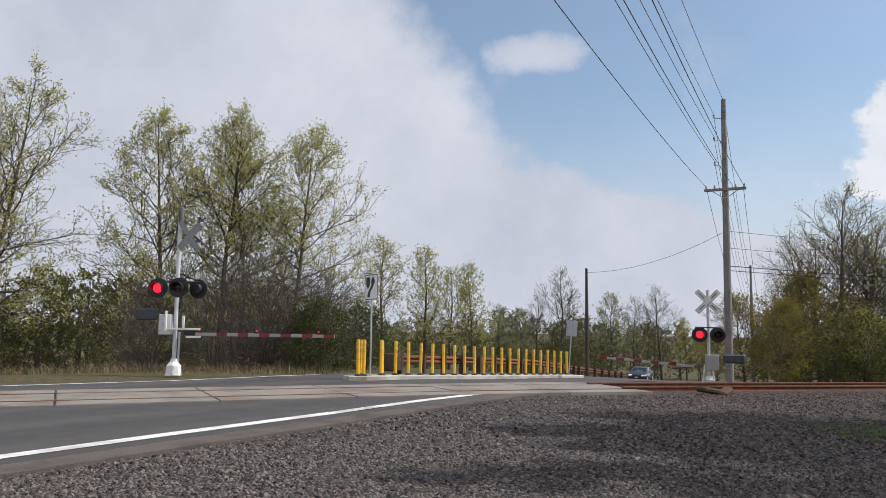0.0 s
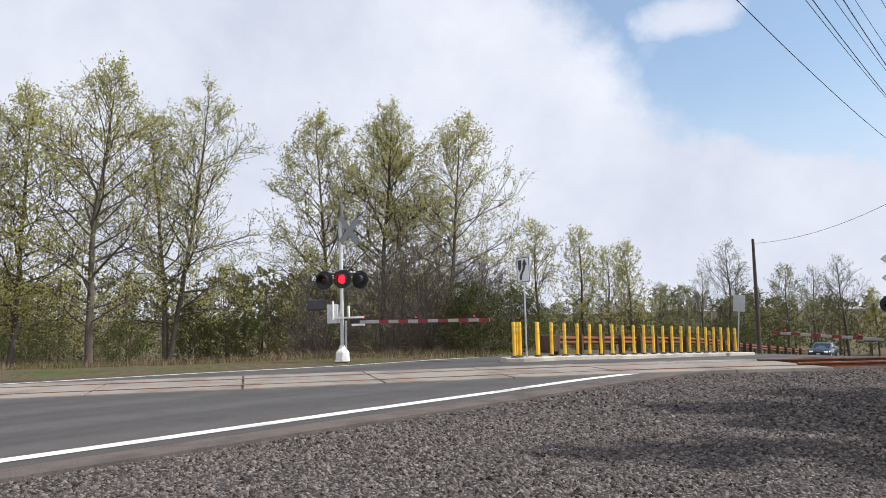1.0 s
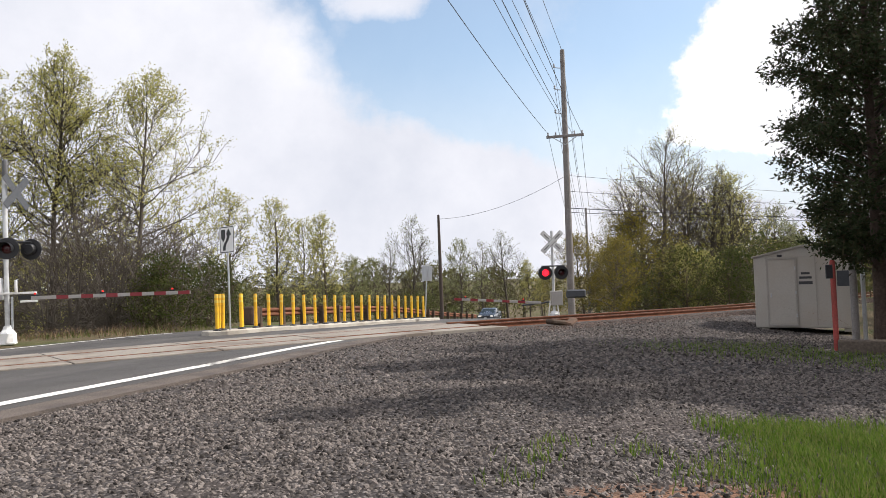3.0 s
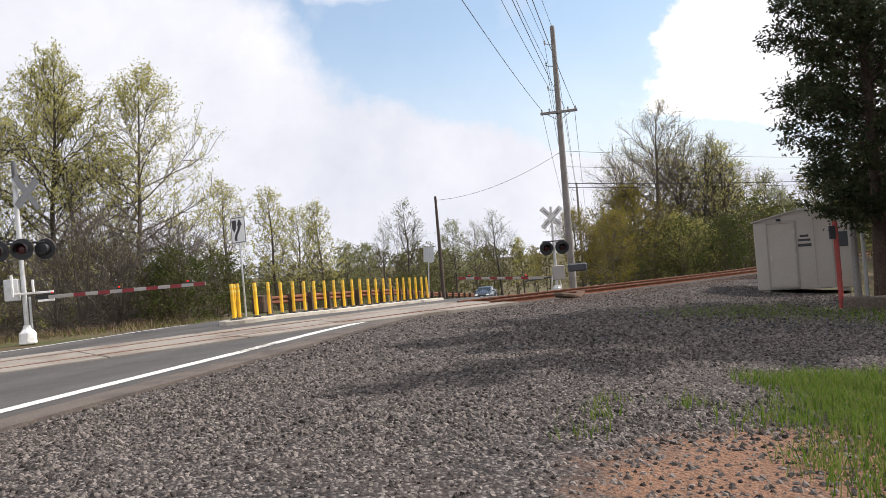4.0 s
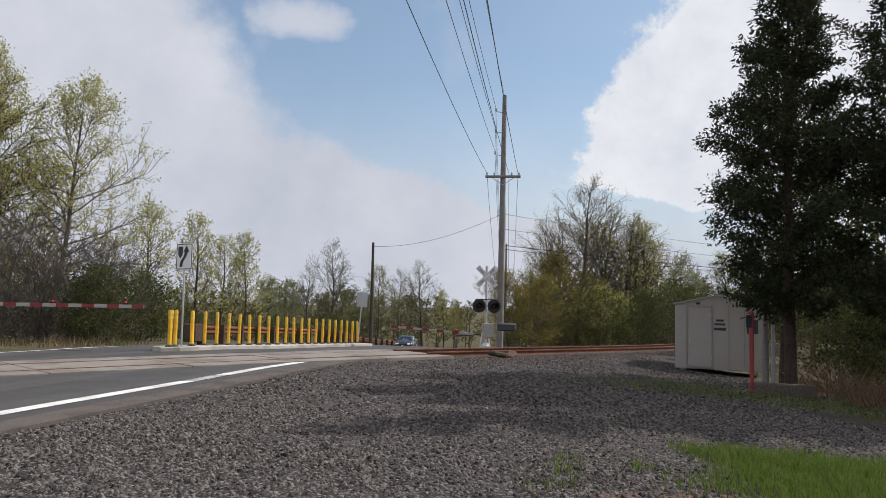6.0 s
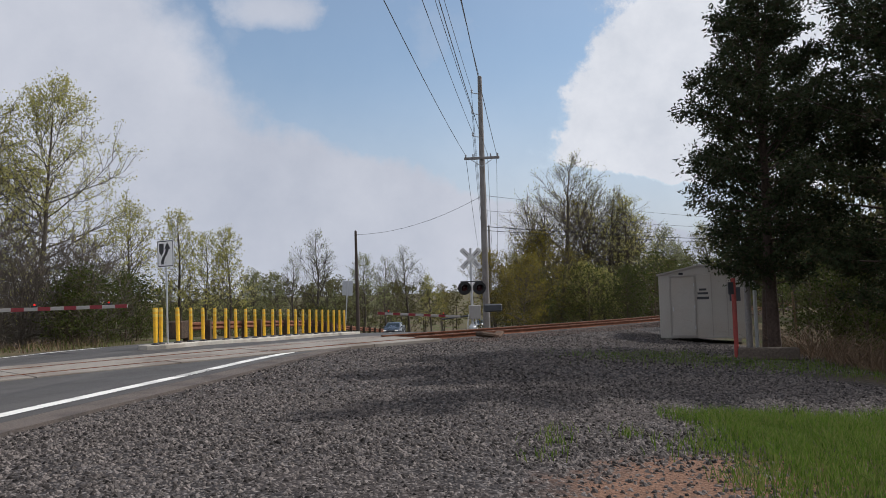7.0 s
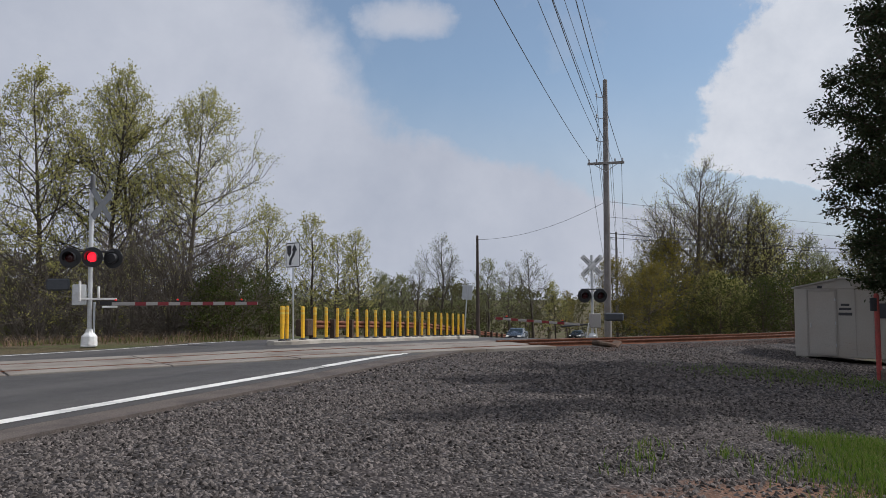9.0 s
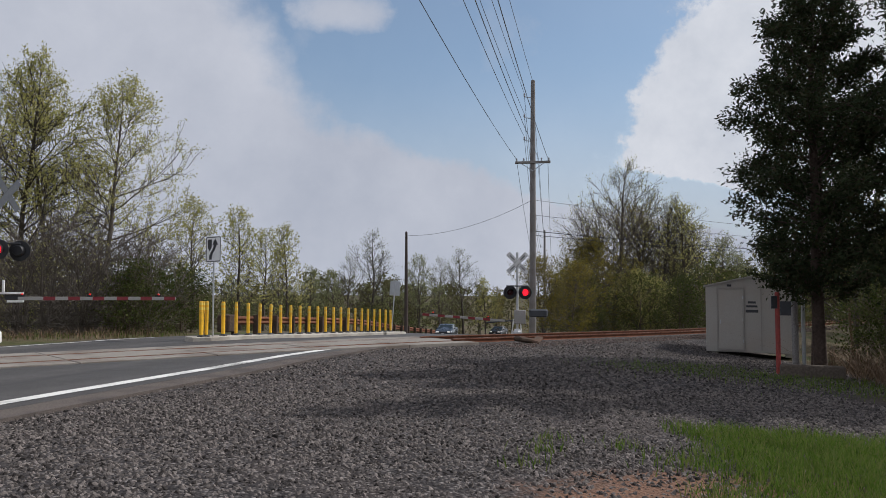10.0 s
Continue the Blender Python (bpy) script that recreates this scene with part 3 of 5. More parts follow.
def make_median():
    bm = B()
    half, steps = 0.55, 40
    a, b = Vector(MEDIAN[0]), Vector(MEDIAN[1])
    length = (b - a).length
    rows = []
    for i in range(steps + 1):
        s = length * i / steps
        w = half * math.sqrt(max(0.05, min(1.0, 1 - (1 - min(1, s / 0.9)) ** 2)))
        c = a + md * s
        row = []
        for o, z in ((-w, -0.05), (-w, 0.10), (-w + 0.03, 0.12), (w - 0.03, 0.12), (w, 0.10), (w, -0.05)):
            p = c + mn * o
            row.append(bm.verts.new((p.x, p.y, land(p.x, p.y) + 0.02 + z)))
        rows.append(row)
    for p, q in zip(rows, rows[1:]):
        for j in range(5):
            bm.faces.new((p[j], q[j], q[j + 1], p[j + 1]))
    bm.faces.new(rows[0])
    bm.faces.new(rows[-1][::-1])
    ob = part("median_island", bm, "concrete", None)
    tagged(ob, "low pale concrete traffic island with a kerb", "traffic island", kind="structure")


make_median()


# ---- things at the crossing ----
def delineator(m):
    t = thing("delineator_post", m, "yellow plastic tube post standing on the concrete island", "delineator", "yellow posts on the traffic island")
    bm = B()
    rings(bm, [(0.11, 0.0), (0.115, 0.02), (0.09, 0.045), (0.055, 0.06)], 12)
    part("base", bm, "black", t, "dark rubber base")
    bm = B()
    rings(bm, [(0.05, 0.055), (0.052, 0.5), (0.052, 0.97), (0.047, 1.02), (0.03, 1.03)], 12)
    part("tube", bm, "yellow", t)
    for z in (0.78, 0.92):
        bm = B()
        rings(bm, [(0.0535, z), (0.0535, z + 0.07)], 12)
        part("band", bm, material("amber_band", (0.75, 0.50, 0.06), 0.35, spread=0.1, bump=0) if "band" not in M else M["band"], t, "amber reflective band")
    return t


M["band"] = material("amber_band", (0.72, 0.52, 0.10), 0.35, spread=0.1, bump=0)
first = None
POSTS = [(0.36, 0.12), (0.60, 0.12), (0.78, -0.18), (1.42, 0.10), (1.56, 0.02)] + [(2.22 + 0.655 * i, 0.0) for i in range(20)]
for s, o in POSTS:
    p = Vector(MEDIAN[0]) + md * s + mn * o
    m = pose(p.x, p.y, land(p.x, p.y) + 0.138, random.uniform(-1.2, 1.2), random.uniform(-1.2, 1.2), random.uniform(0, 360))
    if first is None:
        first = delineator(m)
    else:
        copy_thing(first, m)


def flat_outline(points, thick):
    """A plate standing in the xz plane, outline of (x, z), facing -y."""
    bm = B()
    f = [bm.verts.new((x, -thick / 2, z)) for x, z in points]
    k = [bm.verts.new((x, thick / 2, z)) for x, z in points]
    bm.faces.new(f)
    bm.faces.new(k[::-1])
    n = len(points)
    for i in range(n):
        bm.faces.new((f[i], k[i], k[(i + 1) % n], f[(i + 1) % n]))
    return bm


def rounded(w, h, r, z=0.0, seg=5):
    pts = []
    for cx, cz, a0 in ((w / 2 - r, h / 2 - r, 0), (-w / 2 + r, h / 2 - r, 90), (-w / 2 + r, -h / 2 + r, 180), (w / 2 - r, -h / 2 + r, 270)):
        for i in range(seg + 1):
            a = radians(a0 + 90 * i / seg)
            pts.append((cx + r * math.cos(a), z + cz + r * math.sin(a)))
    return pts


M["signwhite"] = material("white_sign_sheeting", (0.86, 0.86, 0.85), 0.5, spread=0.04, bump=0.02)


def keep_right_sign(m):
    t = thing("keep_right_sign", m, "white road sign with black arrow on a thin post", "road sign")
    bm = B()
    box(bm, (0.055, 0.035, 3.45), (0, 0.03, 1.725))
    part("post", bm, "galv", t, "galvanised steel post")
    z0 = 3.06
    part("panel", flat_outline(rounded(0.76, 0.92, 0.06, z0), 0.004), "signwhite", t)
    # border
    bm = B()
    o, i_ = rounded(0.72, 0.88, 0.05, z0), rounded(0.66, 0.82, 0.04, z0)
    vo = [bm.verts.new((x, -0.005, z)) for x, z in o]
    vi = [bm.verts.new((x, -0.005, z)) for x, z in i_]
    for k in range(len(o)):
        j = (k + 1) % len(o)
        bm.faces.new((vo[k], vo[j], vi[j], vi[k]))
    part("border", bm, "ink", t, "thin black border")
    nose = [(-0.29, 0.30), (-0.28, 0.35), (-0.08, 0.35), (-0.07, 0.30), (-0.08, 0.06), (-0.18, -0.07), (-0.28, 0.06)]
    bm = flat_outline([(x, z + z0) for x, z in nose][::-1], 0.003)
    bmesh.ops.translate(bm, verts=bm.verts, vec=(0, -0.006, 0))
    part("island_symbol", bm, "ink", t, "black island symbol")
    mid = [(-0.13, -0.36), (-0.13, -0.26), (-0.09, -0.15), (0.02, -0.02), (0.08, 0.10), (0.09, 0.20)]
    bm = B()
    left = [bm.verts.new((x - 0.068, -0.008, z + z0)) for x, z in mid]
    right = [bm.verts.new((x + 0.068, -0.008, z + z0)) for x, z in mid]
    for k in range(len(mid) - 1):
        bm.faces.new((left[k], right[k], right[k + 1], left[k + 1]))
    tip = [bm.verts.new((x, -0.0085, z + z0)) for x, z in ((-0.05, 0.15), (0.24, 0.15), (0.095, 0.39))]
    bm.faces.new(tip)
    part("arrow", bm, "ink", t, "black curved arrow")
    for z in (z0 - 0.3, z0 + 0.3):
        bm = B()
        rod(bm, (0, -0.012, z), (0, 0.05, z), 0.012, sides=8)
        part("bolt", bm, "galv", t)
    return t


sx, sy = -1.92, 20.85
keep_right_sign(pose(sx, sy, land(sx, sy) + 0.135, 0, -1.0, -44) @ Matrix.Scale(0.84, 4))


def lens_drum(parent, at, yaw):
    """A flattened drum lens, red and glowing on its -y side, dark on the other; it turns about the upright axis."""
    bm = B()
    bmesh.ops.create_uvsphere(bm, u_segments=20, v_segments=10, radius=0.148, matrix=Matrix.Diagonal((1, 0.55, 1, 1)))
    lens = part("lens", bm, "redlight", parent, "red signal lens")
    lens.data.materials.append(M["darklens"])
    for p in lens.data.polygons:
        p.use_smooth = True
        p.material_index = 0 if p.center.y < -0.001 else 1
    lens.matrix_basis = Matrix.Translation(Vector(at)) @ pose(0, 0, 0, 0, 0, yaw)
    return lens


FLASHERS = []


def flash(lens, at, yaw, on):
    """Turn a lens drum so that it shows red during the spans given."""
    FLASHERS.append((lens, at, yaw, on))


def lamp_unit(t, at, yaw, lit):
    """A round signal lamp: black backing disc, hood and red lens, facing -y turned by yaw."""
    m = Matrix.Translation(at) @ pose(0, 0, 0, 90, 0, 0) if yaw is None else Matrix.Translation(at) @ pose(0, 0, 0, 0, 0, yaw) @ pose(0, 0, 0, 90, 0, 0)
    bm = B()
    rings(bm, [(0.30, -0.01), (0.305, 0.0), (0.30, 0.012), (0.16, 0.014)], 28, m)
    disc = part("backing_disc", bm, "black", t, "round black backing disc")
    lens = lens_drum(disc, at, 0 if yaw is None else yaw)
    bm = B()
    seg = 18
    top, out = [], []
    for i in range(seg + 1):
        a = radians(-30 + 240 * i / seg)
        depth = 0.30 - 0.12 * abs(i / seg - 0.5)
        top.append(bm.verts.new(m @ Vector((0.168 * math.cos(a), 0.168 * math.sin(a), 0.015))))
        out.append(bm.verts.new(m @ Vector((0.172 * math.cos(a), 0.172 * math.sin(a), depth))))
    for i in range(seg):
        bm.faces.new((top[i], top[i + 1], out[i + 1], out[i]))
    part("hood", bm, "black", disc, "black visor hood")
    bm = B()
    rings(bm, [(0.14, -0.16), (0.155, -0.13), (0.155, -0.01)], 16, m)
    part("housing", bm, "black", disc, "black lamp housing")
    return lens


def gate_arm(t, start, end, tip_lights, reds=6):
    """A striped barrier arm from start to end, in the thing's space."""
    a, b = Vector(start), Vector(end)
    d = b - a
    length = d.length
    turn = d.to_track_quat("X", "Z").to_matrix().to_4x4()
    bm = B()
    box(bm, (length, 0.03, 0.10), bevel=0.006)
    arm = part("gate_arm", bm, "armgrey", t, "white barrier arm with red stripes")
    arm.matrix_basis = Matrix.Translation((a + b) / 2) @ turn
    n = reds
    for i in range(n):
        x = length / 2 - 0.02 - 0.32 / 2 - i * (length - 0.35) / n
        bm = B()
        box(bm, (0.32, 0.036, 0.104), (x, 0, 0))
        part("red_stripe", bm, "red", arm, "red reflective stripe")
    for x in tip_lights:
        bm = B()
        box(bm, (0.16, 0.05, 0.05), (length / 2 - x, 0, 0.075), 0.008)
        lamp = part("arm_lamp", bm, "black", arm, "small red warning lamp on the arm")
        bm = B()
        rings(bm, [(0.03, 0.0), (0.03, 0.03), (0.012, 0.045)], 8, Matrix.Translation((length / 2 - x, 0, 0.10)))
        part("bulb", bm, "amber", lamp, "glowing red bulb")
    return arm


def crossbuck(t, z, front, mat, turn=0, shift=0.0):
    """Two crossed boards with bevelled ends, on the side y = front."""
    for a in (45, -45):
        bm = B()
        box(bm, (1.22, 0.012, 0.225), bevel=0.003)
        ob = part("crossbuck_board", bm, mat, t, "white crossbuck board")
        ob.matrix_basis = pose(shift, front, z, 0, 0, turn) @ Matrix.Translation((0, 0.007 if a > 0 else -0.007, 0)) @ pose(0, 0, 0, 0, a, 0)
        for w in (0.09, -0.09):
            bm = B()
            box(bm, (1.18, 0.002, 0.012), (0, math.copysign(0.007, front), w))
            part("board_edge_line", bm, "ink", ob, "thin dark edge line")
        if front < 0:
            # lettering strokes
            for side in (-1, 1):
                bm = B()
                box(bm, (0.30, 0.002, 0.045), (side * 0.33, -0.0075, 0))
                part("lettering", bm, "midgrey", ob, "black lettering")


# spans in seconds during which each lamp shows red
NEAR_LEFT = [(0, 0.63), (1.2, 2.0), (2.53, 3.2), (4.1, 4.7), (5.3, 5.95), (6.65, 7.3), (8.0, 8.7)]
NEAR_RIGHT = [(0.53, 1.3), (1.9, 2.63), (3.25, 3.85), (6.0, 6.6), (7.35, 7.95), (8.75, 9.3), (9.9, 10.1)]
FAR_LEFT = [(0, 0.63), (1.2, 2.0), (2.53, 3.2), (4.1, 4.68), (5.3, 5.95)]
FAR_RIGHT = [(0.53, 1.3), (1.9, 2.63), (3.25, 3.85), (4.9, 5.25), (6.0, 6.5), (9.02, 9.3), (9.9, 10.1)]


# signal with barrier beside the left road edge
def near_signal(m):
    t = thing("crossing_signal", m, "silver crossing signal mast with flashing red lamps and lowered barrier", "crossing signal", "crossing signals")
    bm = B()
    box(bm, (0.42, 0.42, 0.05), (0, 0, 0.025), 0.01)
    rings(bm, [(0.23, 0.05), (0.22, 0.30), (0.12, 0.42), (0.09, 0.52)], 8)
    part("base", bm, "white", t, "white cast junction box base")
    bm = B()
    rod(bm, (0, 0, 0.45), (-0.02, 0, 4.72), 0.064, 0.064, 14)
    part("mast", bm, "silver", t, "silver round mast")
    bm = B()
    rings(bm, [(0.07, 4.72), (0.072, 5.16), (0.05, 5.22)], 12)
    part("bell", bm, "midgrey", t, "grey bell on the mast top")
    bm = B()
    rod(bm, (-0.62, -0.03, 2.86), (0.62, -0.03, 2.86), 0.03, sides=8)
    box(bm, (0.2, 0.14, 0.16), (0, 0, 2.86), 0.01)
    part("lamp_arm", bm, "black", t, "black cross arm for the lamps")
    for x, y, z, turn, on in ((-0.55, -0.12, 2.66, -8, NEAR_LEFT), (0.05, -0.16, 2.68, -8, NEAR_RIGHT), (0.60, 0.10, 2.66, 158, NEAR_LEFT)):
        flash(lamp_unit(t, (x, y, z), turn, False), (x, y, z), turn, on)
    # barrier machine and its bracket
    bm = B()
    box(bm, (0.36, 0.34, 0.62), (-0.30, 0.05, 1.55), 0.02)
    part("gate_machine", bm, "silver", t, "silver gate machine box")
    bm = B()
    box(bm, (1.05, 0.10, 0.06), (0.22, -0.12, 1.42), 0.008)
    box(bm, (0.42, 0.10, 0.06), (0.55, -0.12, 1.18), 0.008)
    box(bm, (0.06, 0.10, 0.62), (-0.27, -0.14, 1.66), 0.008)
    box(bm, (0.06, 0.10, 0.40), (0.24, -0.12, 1.60), 0.008)
    part("arm_bracket", bm, "white", t, "white arm bracket")
    bm = B()
    box(bm, (0.55, 0.08, 0.12), (0.55, -0.06, 1.30), 0.01)
    part("arm_hub", bm, "black", t, "dark arm hub")
    bm = B()
    box(bm, (0.62, 0.12, 0.36), (-0.88, 0.1, 1.86), 0.04)
    part("counterweight", bm, "darkgrey", t, "dark grey counterweight")
    bm = B()
    box(bm, (0.06, 0.05, 0.95), (0.12, 0.0, 0.85), 0.01)
    part("conduit", bm, "galv", t, "steel conduit")
    crossbuck(t, 4.3, 0.09, "darkgrey", 58, 0.26)
    inv = m.inverted()
    gate_arm(t, inv @ Vector((-7.0, 20.6, 1.22)), inv @ Vector((-2.91, 20.52, 1.24)), (0.5, 2.4, 4.2))
    return t


M["midgrey"] = material("dull_sheet_metal", (0.12, 0.12, 0.125), 0.6, 0.2, spread=0.1, bump=0.03)
M["armgrey"] = material("dull_white_sheeting", (0.38, 0.36, 0.34), 0.6, spread=0.1, bump=0.03)
M["darkgrey"] = material("dark_grey_paint", (0.06, 0.065, 0.075), 0.6, spread=0.12, bump=0.05)
nx_, ny_ = -7.6, 20.67
near_signal(pose(nx_, ny_, land(nx_, ny_) - 0.0, 0, -0.6, 12) @ Matrix.Scale(0.95, 4))


def far_signal(m):
    t = thing("crossing_signal", m, "grey crossing signal mast with white crossbuck, lamps and lowered barrier", "crossing signal", "crossing signals")
    bm = B()
    box(bm, (0.42, 0.42, 0.05), (0, 0, 0.025), 0.01)
    rings(bm, [(0.21, 0.05), (0.2, 0.28), (0.11, 0.4)], 8)
    part("base", bm, "silver", t, "silver cast base")
    bm = B()
    rod(bm, (0, 0, 0.3), (0, 0, 3.86), 0.06, sides=14)
    part("mast", bm, "silver", t, "silver round mast")
    bm = B()
    rod(bm, (-0.5, -0.05, 2.34), (0.5, -0.05, 2.34), 0.028, sides=8)
    part("lamp_arm", bm, "black", t, "black cross arm")
    for x, on in ((-0.34, FAR_LEFT), (0.34, FAR_RIGHT)):
        flash(lamp_unit(t, (x, -0.14, 2.05), 4, False), (x, -0.14, 2.05), 4, on)
    crossbuck(t, 3.38, -0.085, "white")
    bm = B()
    box(bm, (0.50, 0.36, 0.62), (0.12, 0.06, 0.95), 0.02)
    part("gate_machine", bm, "armgrey", t, "grey gate machine box")
    bm = B()
    box(bm, (0.85, 0.12, 0.36), (0.95, 0.0, 1.12), 0.06)
    part("counterweight", bm, "darkgrey", t, "dark grey counterweight")
    for x in (-0.28, 0.2):
        bm = B()
        rod(bm, (x, -0.1, 0.0), (x * 0.6, -0.05, 0.85), 0.03, sides=8)
        part("brace", bm, "white", t, "white brace")
    bm = B()
    rod(bm, (-1.4, 0, 0.68), (-0.1, 0, 0.80), 0.035, sides=8)
    part("arm_hub", bm, "darkgrey", t, "dark arm hub")
    inv = m.inverted()
    base = m.translation
    gate_arm(t, inv @ Vector((base.x - 0.6, base.y - 0.05, base.z + 0.78)), inv @ Vector((6.25, 29.4, 0.52)), (0.5, 3.0), 5)
    return t


fx, fy = 10.62, 29.2
far_signal(pose(fx, fy, land(fx, fy) - 0.08, 0, 0, -14))


# back of a road sign beside the island's far end
def sign_back(m):
    t = thing("road_sign", m, "road sign seen from behind, grey metal, on a leaning post", "road sign")
    bm = B()
    box(bm, (0.06, 0.04, 2.9), (0, 0, 1.45))
    part("post", bm, "galv", t)
    bm = B()
    box(bm, (0.62, 0.006, 0.86), (0, 0.03, 2.55), 0.002)
    part("panel", bm, "galv", t, "bare metal back of the panel")
    return t


bx, by = 5.65, 33.6
sign_back(pose(bx, by, land(bx, by) + 0.12, 0, 4, -28) @ Matrix.Scale(0.84, 4))


# rust-brown guard rail along the far lane
def guard_rail():
    line = [Vector((-1.6, 25.8)), Vector((0.6, 30.4)), Vector((4.3, 38.2)), Vector((8.6, 50)), Vector((12.0, 56.6)), Vector((14.6, 62))]
    t = thing("guard_rail", Matrix(), "rust-brown steel guard rail along the road", "guard rail")
    prof = [(0.0, 0.0), (0.07, 0.05), (0.07, 0.10), (0.0, 0.145), (0.0, 0.165), (0.07, 0.21), (0.07, 0.26), (0.0, 0.31)]
    for a, b in zip(line, line[1:]):
        d = (b - a).normalized()
        nrm = Vector((d.y, -d.x))
        bm = B()
        rows = []
        for p in (a, (a + b) / 2, b):
            z = land(p.x, p.y) + 0.44
            rows.append([bm.verts.new((p.x + nrm.x * o, p.y + nrm.y * o, z + h)) for o, h in prof])
            rows[-1] += [bm.verts.new((p.x + nrm.x * (o - 0.012), p.y + nrm.y * (o - 0.012), z + h)) for o, h in prof[::-1]]
        for r, s in zip(rows, rows[1:]):
            k = len(r)
            for j in range(k):
                bm.faces.new((r[j], r[(j + 1) % k], s[(j + 1) % k], s[j]))
        part("beam", bm, "rust", t, "rusty corrugated beam")
    for a, b in zip(line, line[1:]):
        n = max(2, round((b - a).length / 1.9))
        for i in range(n):
            p = a + (b - a) * (i / n)
            bm = B()
            box(bm, (0.15, 0.2, 0.9), (0, -0.13, 0.36), 0.01)
            ob = part("post", bm, "tie", t, "dark timber post")
            ob.matrix_basis = pose(p.x, p.y, land(p.x, p.y), 0, 0, math.degrees(math.atan2((b - a).y, (b - a).x)))
    p = line[0]
    bm = B()
    box(bm, (0.5, 0.5, 0.62), (0, 0, 0.5), 0.04)
    ob = part("end_block", bm, "tie", t, "dark end block")
    ob.matrix_basis = pose(p.x - 0.15, p.y - 0.3, land(p.x, p.y), 0, 0, 60)


guard_rail()


# ---- utility poles and wires ----
def sag_wire(t, a, b, sag, r, name="wire"):
    a, b = Vector(a), Vector(b)
    n = 28
    bm = B()
    side = (b - a).cross(Vector((0, 0, 1))).normalized()
    rows = []
    for i in range(n + 1):
        s = i / n
        p = a + (b - a) * s - Vector((0, 0, 4 * sag * s * (1 - s)))
        rows.append([bm.verts.new(p + side * (r * math.cos(c)) + Vector((0, 0, r * math.sin(c)))) for c in (0.5, 2.6, 4.7)])
    for p, q in zip(rows, rows[1:]):
        for j in range(3):
            bm.faces.new((p[j], p[(j + 1) % 3], q[(j + 1) % 3], q[j]))
    me = bpy.data.meshes.new(name)
    bm.to_mesh(me)
    bm.free()
    me.materials.append(M["wire"])
    return tagged(new(name, me), t, "power line", "overhead wires")


LINE_DIR = Vector((0.43, 0.90, 0)).normalized()
ACROSS = Vector((LINE_DIR.y, -LINE_DIR.x, 0))


def utility_pole(m, height, r, arms, brackets, wood, label, arm_yaw):
    t = thing("utility_pole", m, label, "utility pole", "utility poles")
    bm = B()
    rings(bm, [(r, -0.6), (r, 0), (r * 0.95, height * 0.3), (r * 0.8, height * 0.65), (r * 0.62, height), (r * 0.3, height + 0.04)], 14)
    part("shaft", bm, wood, t)
    for z, w in arms:
        bm = B()
        box(bm, (w, 0.10, 0.12), (0, -r * 0.8, z), 0.01)
        arm = part("crossarm", bm, wood, t, "timber crossarm")
        arm.matrix_basis = pose(0, 0, 0, 0, 0, arm_yaw)
        for x in (-w / 2 + 0.08, -w / 4, w / 4, w / 2 - 0.08):
            bm = B()
            rings(bm, [(0.02, z + 0.06), (0.045, z + 0.10), (0.03, z + 0.14), (0.045, z + 0.18), (0.02, z + 0.22)], 8, Matrix.Translation((x, -r * 0.8, 0)))
            part("insulator", bm, "porcelain", arm, "grey insulator")
        for s in (-1, 1):
            bm = B()
            rod(bm, (0, -r * 0.8, z - 0.42), (s * w * 0.33, -r * 0.8 - 0.03, z - 0.04), 0.018, sides=6)
            part("arm_brace", bm, "galv", arm, "steel brace")
    for z in brackets:
        bm = B()
        rod(bm, (0, 0, z - 0.08), (-0.42, 0, z), 0.022, sides=6)
        br = part("bracket", bm, "galv", t, "steel insulator bracket")
        br.matrix_basis = pose(0, 0, 0, 0, 0, arm_yaw)
        bm = B()
        rings(bm, [(0.025, 0.0), (0.055, 0.04), (0.035, 0.09), (0.055, 0.13), (0.025, 0.19)], 8, Matrix.Translation((-0.42, 0, z)))
        part("insulator", bm, "porcelain", br, "grey insulator")
    return t


PX, PY = 12.3, 31.6
pz = land(PX, PY)
yaw = math.degrees(math.atan2(ACROSS.y, ACROSS.x))
P_TOP, P_ARM, P_BR = 12.1, 7.95, (11.3, 10.25, 9.1)
utility_pole(pose(PX, PY, pz, 0, 0.1, 0), P_TOP - pz, 0.17, [(P_ARM - pz, 1.75)], [z - pz for z in P_BR], "pole", "tall weathered grey timber utility pole beside the track", yaw)
P2 = Vector((27.4, 67.0, 0))
p2z = land(P2.x, P2.y)
utility_pole(pose(P2.x, P2.y, p2z), 11.3, 0.15, [(6.6, 2.2)], [10.6, 9.6], "pole", "weathered timber utility pole farther down the line", yaw)
P3 = Vector((47.0, 108.0, 0))
utility_pole(pose(P3.x, P3.y, land(P3.x, P3.y)), 10.5, 0.15, [(8.5, 2.2)], [9.6], "pole", "distant timber utility pole with crossarm", yaw)
TX, TY = 7.4, 38.8
tz = land(TX, TY)
utility_pole(pose(TX, TY, tz, 0, -0.4, 0), 4.95 - tz, 0.11, [], [], "darkpole", "short dark timber pole without crossarm", yaw)
P0 = Vector((-6.1, -7.0, 0))
utility_pole(pose(P0.x, P0.y, land(P0.x, P0.y)), 12.0, 0.17, [(P_ARM, 1.75)], list(P_BR), "pole", "timber utility pole behind the yard", yaw)
main = Vector((PX, PY, 0))
back = P0
